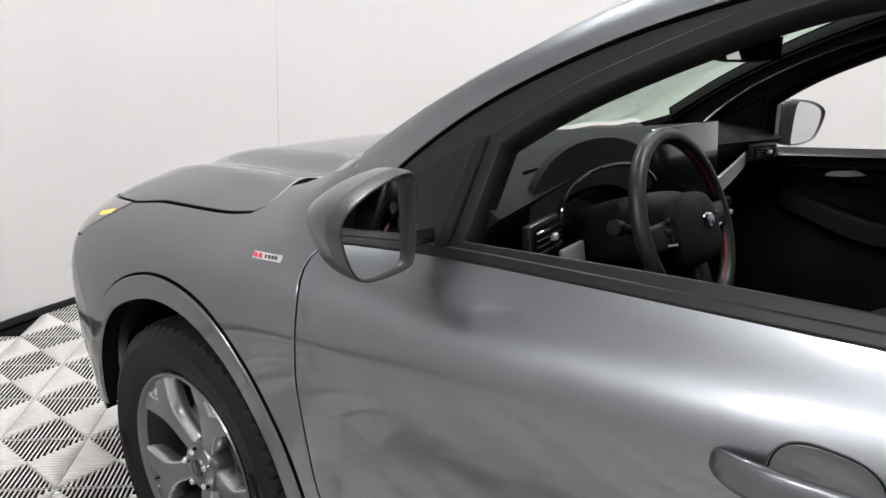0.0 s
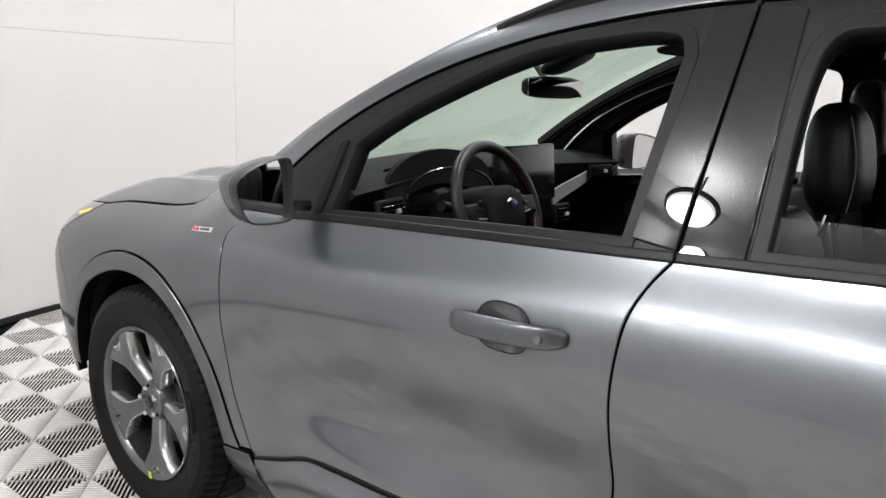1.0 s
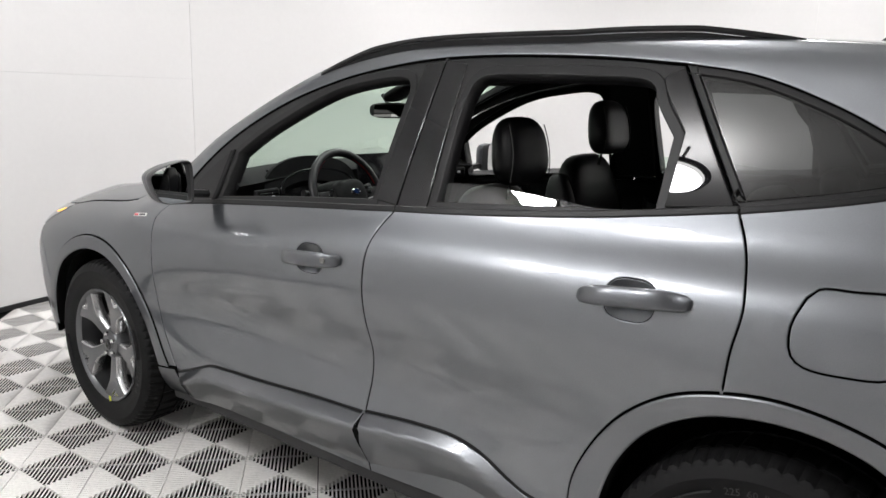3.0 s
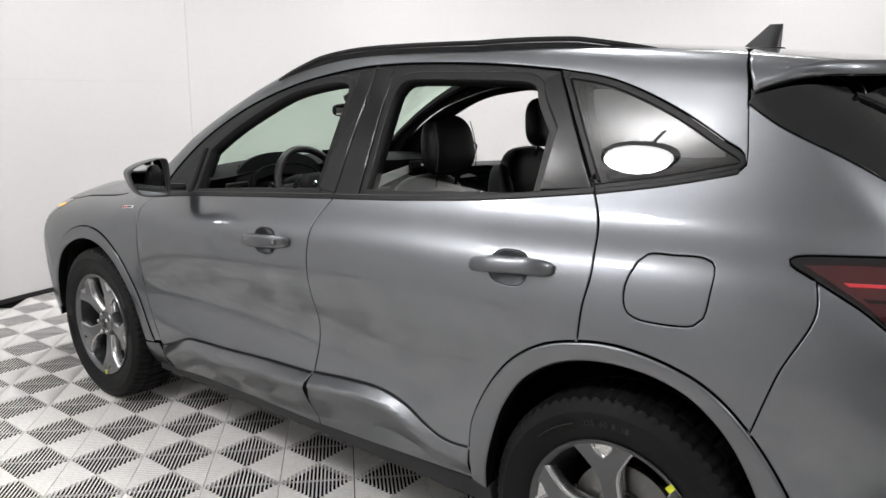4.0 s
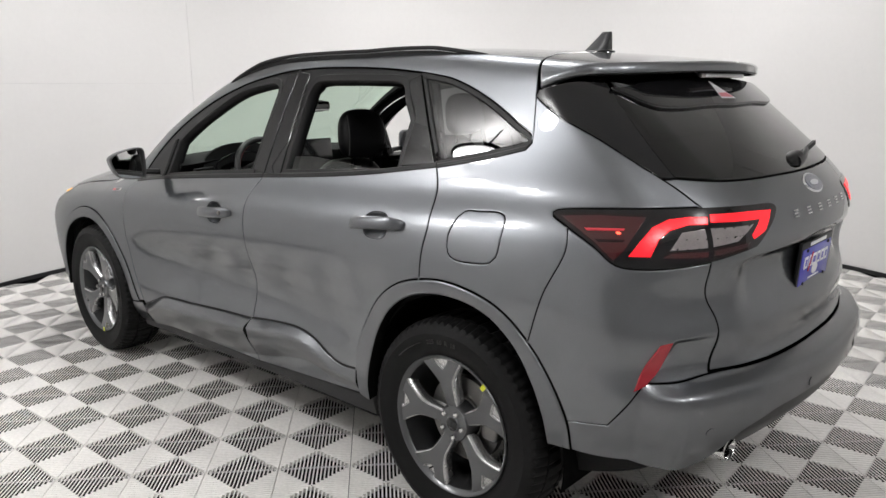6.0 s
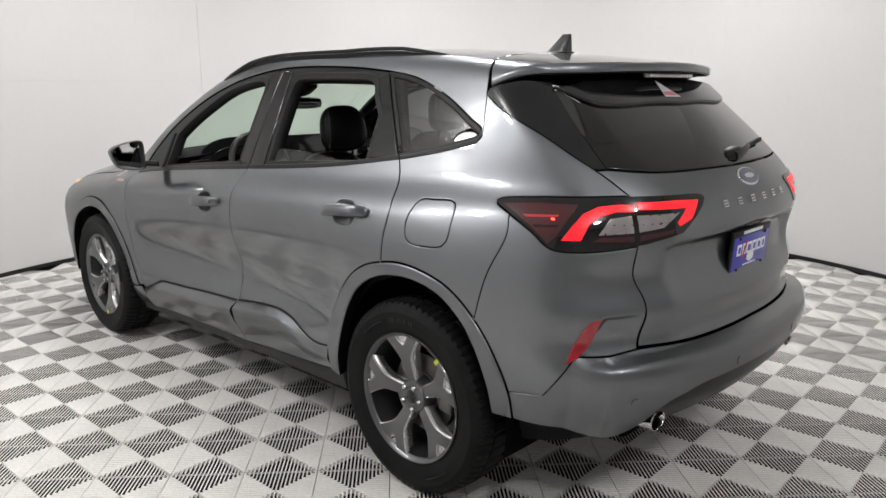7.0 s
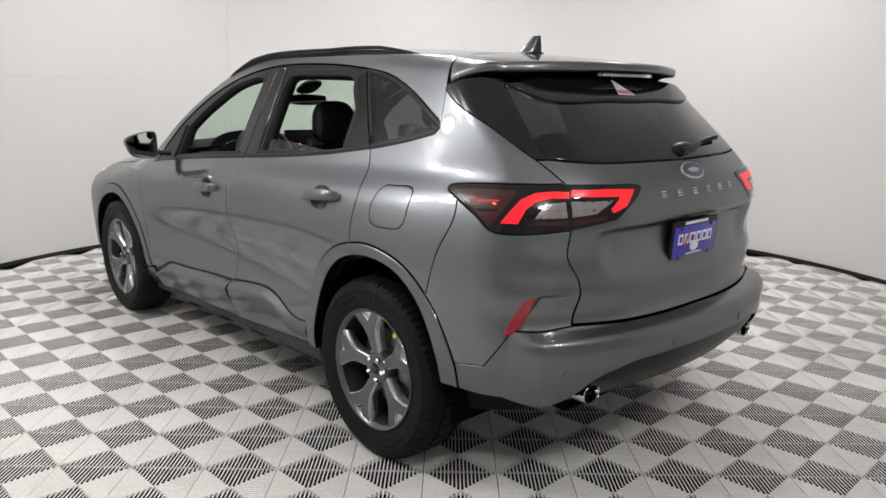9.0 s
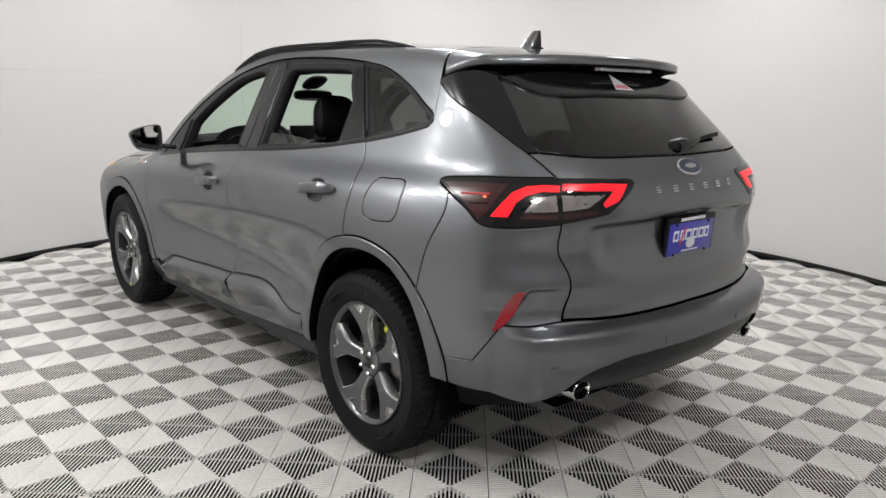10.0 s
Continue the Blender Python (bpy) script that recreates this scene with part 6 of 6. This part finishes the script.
circle = lambda r, n=64, z=0.0: [(r * math.cos(a), r * math.sin(a) * (0.97 if math.sin(a) < -0.85 else 1), z) for a in np.linspace(0, 2 * math.pi, n, False)]
steer_part("rim", sweep(circle(0.176), ring_profile(0.0165, 14, 0.95), closed=True), LEATHER, "black leather rim")
for a0, a1 in ((12, 62), (118, 168), (-60, -18), (198, 240)):
    pts = [(0.1615 * math.cos(radians(a)), 0.1615 * math.sin(radians(a)), 0.004) for a in np.linspace(a0, a1, 16)]
    steer_part("stitching", sweep(pts, ring_profile(0.0022, 6)), RED_THREAD, "red stitching")
steer_part("hub_pad", pillow((0.165, 0.150, 0.065), (0, -0.012, 0.012), p=3.2, taper=0.12), TRIM_SOFT, "black airbag pad")
for x, y, w, h, rot in ((-0.115, -0.005, 0.10, 0.050, 0), (0.115, -0.005, 0.10, 0.050, 0), (0.0, -0.125, 0.05, 0.10, 0)):
    spoke_ob = steer_part("spoke", block((w, h, 0.018), (x, y, 0.004), bevel=0.006), BLACK_SATIN, "black spoke")
for sx in (-1, 1):
    for k in range(3):
        steer_part("button", block((0.020, 0.012, 0.006), (sx * (0.095 + 0.012 * (k % 2)), -0.018 + 0.018 * k, 0.015), bevel=0.002), BLACK_GLOSS)
    steer_part("spoke_trim", block((0.034, 0.004, 0.004), (sx * 0.106, -0.026, 0.016), (0, 0, sx * 8), bevel=0.001), SILVER)
bm = lathe([(0.050, 0.0005), (0.0495, 0.015), (0.046, 0.018)], 28, "z")
bmesh.ops.transform(bm, matrix=pose(0, -0.002, 0) @ Matrix.Diagonal((1.3, 0.85, 1, 1)), verts=bm.verts)
steer_part("hub_badge", bm, CHROME, "chrome oval badge")
bm = lathe([(0.052, 0.0005), (0.0515, 0.012)], 28, "z")
bmesh.ops.transform(bm, matrix=pose(0, -0.002, 0) @ Matrix.Diagonal((1.3, 0.85, 1, 1)), verts=bm.verts)
steer_part("badge_field", bm, BADGE_BLUE)

# seats
def seat(x, y, z, name="front_seat"):
    s = new(name)
    s.parent = car
    tagged(s, "black leather front seat with a headrest")
    s.matrix_basis = pose(x, y, z)
    part("cushion", pillow((0.50, 0.52, 0.17), (0, 0.30, 0.56), (6, 0, 0), p=3.6), LEATHER, s)
    part("backrest", pillow((0.46, 0.15, 0.62), (0, 0.045, 0.86), (-10, 0, 0), p=3.4, taper=0.14), LEATHER, s, "black leather backrest")
    for sx in (-1, 1):
        part("bolster", pillow((0.11, 0.17, 0.52), (sx * 0.195, 0.065, 0.84), (-10, 0, sx * 14), p=2.8, taper=0.2), LEATHER, s, "raised side bolster")
        part("post", sweep([(sx * 0.055, 0.0 - 0.015 * t, 1.13 + 0.09 * t) for t in (0, 0.5, 1)], ring_profile(0.006, 8)), CHROME, s, "headrest post")
    hr = part("headrest", pillow((0.265, 0.115, 0.215), (0, -0.01, 1.278), (-8, 0, 0), p=2.9, taper=0.16, bend=0.012), LEATHER, s, "black leather headrest")
    for sx in (-1, 1):
        pts = [(sx * (0.112 - 0.012 * t), -0.048 - 0.012 * math.sin(math.pi * t) + 0.02 * t, 1.19 + 0.17 * t) for t in np.linspace(0, 1, 14)]
        part("seam", sweep(pts, ring_profile(0.0018, 6)), GREY_THREAD, hr)
    return s


seat(-0.395, -0.415, 0.0)
seat(0.395, -0.325, 0.058)
part("rear_bench", pillow((1.24, 0.50, 0.20), (0, -0.80, 0.60), (5, 0, 0), p=4), LEATHER, car, "black leather rear bench")
part("rear_backrest", pillow((1.24, 0.16, 0.56), (0, -1.10, 0.88), (-14, 0, 0), p=4, taper=0.05), LEATHER, car, "black leather rear backrest")
for x in (-0.40, 0.40):
    part("rear_headrest", pillow((0.24, 0.10, 0.14), (x, -1.19, 1.17), (-12, 0, 0), p=3), LEATHER, car, "low black rear headrest")
part("console", pillow((0.24, 0.90, 0.30), (0, 0.15, 0.62), p=4), TRIM_SOFT, car, "black centre console")

# rear-view mirror with its stem and the sensor cover
mirror_in = part("inside_mirror", pillow((0.245, 0.030, 0.066), (0.02, 0.485, 1.374), (-3, 0, -17), p=3.4), BLACK_SATIN, car, "black rear-view mirror")
part("mirror_pane", block((0.222, 0.002, 0.050), (0.0155, 0.4706, 1.373), (-3, 0, -17), bevel=0.0), MIRROR, mirror_in, "mirror pane")
part("mirror_stem", sweep([(0.01 - 0.005 * t, 0.50 + 0.045 * t, 1.385 + 0.055 * t) for t in np.linspace(0, 1, 5)], ring_profile(0.009, 8)), BLACK_SATIN, mirror_in)
part("sensor_cover", pillow((0.14, 0.16, 0.035), (0, 0.43, 1.452), (-26, 0, 0), p=3), BLACK_SATIN, mirror_in, "black sensor cover on the windscreen")
for x in (-0.34, 0.34):
    part("sun_visor", pillow((0.40, 0.15, 0.018), (x, 0.17, 1.512), (-14, 0, 0), p=4), LINING, car, "folded black sun visor")
part("roof_console", pillow((0.20, 0.22, 0.03), (0, 0.02, 1.540), (-6, 0, 0), p=3.5), PLASTIC, car, "roof console with reading lamps")

# door trims inside: armrests, pulls and release handles
for sx in (-1, 1):
    for y0, z0, name in ((0.30, 0.0, "front"), (-0.62, 0.07, "rear")):
        arm = part("armrest", loft([[(sx * (0.815 - 0.075 * math.sin(math.pi * min(max(t * 1.15, 0), 1)) ** 0.5 + 0.0), y0 + 0.30 - 0.58 * t, 0.915 + z0 - 0.07 * min(t * 2, 1) + 0.028 * q) if k == 0 else (sx * 0.84, y0 + 0.30 - 0.58 * t, 0.915 + z0 - 0.07 * min(t * 2, 1) + 0.028 * q) for k, q in ((0, 1), (1, 1), (1, -1), (0, -1))] for t in np.linspace(0, 1, 14)]), LEATHER, car, "black padded door armrest", sharp=50)
        plate_in = part("release_plate", pillow((0.012, 0.17, 0.055), (sx * 0.795, y0 + 0.10, 1.008 + z0), p=4), BLACK_GLOSS, car, "black recess of the inner door handle")
        part("release_lever", loft([[(sx * (0.787 - 0.022 * math.sin(math.pi * t)), y0 + 0.155 - 0.11 * t, 0.998 + z0 + 0.022 * t + q * (0.007 + 0.004 * t)) if k else (sx * 0.795, y0 + 0.155 - 0.11 * t, 0.998 + z0 + 0.022 * t + q * (0.007 + 0.004 * t)) for k, q in ((1, 1), (0, 1), (0, -1), (1, -1))] for t in np.linspace(0, 1, 9)]), SILVER, plate_in, "silver inner door handle")

# ---- floor: ribbed plastic tiles, laid askew to the car ----
PITCH, RIBS, RIB_H = 0.2828, 19, 0.018
TILE_U = Vector((0.7367, -0.6762))
TILE_V = Vector((0.6762, 0.7367))
TILE_O = Vector((0.01, -1.964))


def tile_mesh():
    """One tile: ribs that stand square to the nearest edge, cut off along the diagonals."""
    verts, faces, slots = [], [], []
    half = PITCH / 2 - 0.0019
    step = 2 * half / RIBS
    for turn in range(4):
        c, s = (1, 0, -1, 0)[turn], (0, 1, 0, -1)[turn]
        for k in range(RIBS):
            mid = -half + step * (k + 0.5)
            # Narrower ribs in two quarters put more of the gaps' shade into the shape.
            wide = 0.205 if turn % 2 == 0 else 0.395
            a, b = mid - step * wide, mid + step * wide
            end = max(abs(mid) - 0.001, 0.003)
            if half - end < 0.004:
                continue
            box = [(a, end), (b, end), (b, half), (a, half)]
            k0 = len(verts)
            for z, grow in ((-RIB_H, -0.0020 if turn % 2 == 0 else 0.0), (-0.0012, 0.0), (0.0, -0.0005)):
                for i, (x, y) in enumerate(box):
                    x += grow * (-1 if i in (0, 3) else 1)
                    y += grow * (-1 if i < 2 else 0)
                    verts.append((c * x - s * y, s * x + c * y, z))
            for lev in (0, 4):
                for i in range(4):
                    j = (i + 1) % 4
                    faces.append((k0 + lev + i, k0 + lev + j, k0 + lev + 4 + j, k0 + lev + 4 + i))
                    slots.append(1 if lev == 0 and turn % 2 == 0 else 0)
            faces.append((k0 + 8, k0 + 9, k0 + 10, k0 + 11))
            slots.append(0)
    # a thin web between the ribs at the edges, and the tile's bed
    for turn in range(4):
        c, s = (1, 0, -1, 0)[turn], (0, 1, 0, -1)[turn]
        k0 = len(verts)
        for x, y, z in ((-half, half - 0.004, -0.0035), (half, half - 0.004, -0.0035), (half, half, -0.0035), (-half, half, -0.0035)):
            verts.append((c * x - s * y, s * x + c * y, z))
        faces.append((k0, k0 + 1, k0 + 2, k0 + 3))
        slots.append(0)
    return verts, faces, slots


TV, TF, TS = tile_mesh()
near, rest = [], []
plan = np.array([tuple(p) for p in booth_line(0.02)])
for i in range(-32, 33):
    for j in range(-32, 33):
        p = TILE_O + TILE_U * (PITCH * (i + 0.5)) + TILE_V * (PITCH * (j + 0.5))
        if inside(np.array([tuple(p)]), plan)[0]:
            near.append(p)
near.sort(key=lambda p: (p - Vector((-1.1, -1.3))).length)
near, rest = near[:300], near[300:]
TURN_DEG = math.degrees(math.atan2(TILE_U.y, TILE_U.x))
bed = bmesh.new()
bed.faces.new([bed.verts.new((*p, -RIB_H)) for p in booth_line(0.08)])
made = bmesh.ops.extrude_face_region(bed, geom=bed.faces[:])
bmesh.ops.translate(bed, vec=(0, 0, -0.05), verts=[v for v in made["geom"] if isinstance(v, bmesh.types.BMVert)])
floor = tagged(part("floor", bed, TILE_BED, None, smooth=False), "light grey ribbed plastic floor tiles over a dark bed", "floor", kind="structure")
first = None
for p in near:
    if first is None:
        first = mesh_object("floor_tile", TV, TF, TILE, floor, smooth=False, slots=TS, extra=(TILE_RIB_SHADE,))
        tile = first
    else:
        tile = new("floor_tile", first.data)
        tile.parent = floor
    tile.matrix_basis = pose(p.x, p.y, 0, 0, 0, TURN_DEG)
tv = np.array(TV)
c, s = math.cos(radians(TURN_DEG)), math.sin(radians(TURN_DEG))
tv = np.stack([tv[:, 0] * c - tv[:, 1] * s, tv[:, 0] * s + tv[:, 1] * c, tv[:, 2]], 1)
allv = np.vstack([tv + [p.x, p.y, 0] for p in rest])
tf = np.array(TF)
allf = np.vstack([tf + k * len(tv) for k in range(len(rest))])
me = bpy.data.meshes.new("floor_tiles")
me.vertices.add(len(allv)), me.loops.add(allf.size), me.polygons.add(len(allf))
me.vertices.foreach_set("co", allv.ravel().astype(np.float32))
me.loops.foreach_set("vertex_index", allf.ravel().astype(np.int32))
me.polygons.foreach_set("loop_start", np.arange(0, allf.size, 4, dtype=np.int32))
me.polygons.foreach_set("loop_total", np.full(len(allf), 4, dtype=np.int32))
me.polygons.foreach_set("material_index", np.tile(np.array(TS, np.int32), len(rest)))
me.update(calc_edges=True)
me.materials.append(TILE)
me.materials.append(TILE_RIB_SHADE)
far_tiles = new("floor_tiles", me)
far_tiles.parent = floor
tagged(far_tiles, "light grey ribbed floor tiles", kind="stuff")
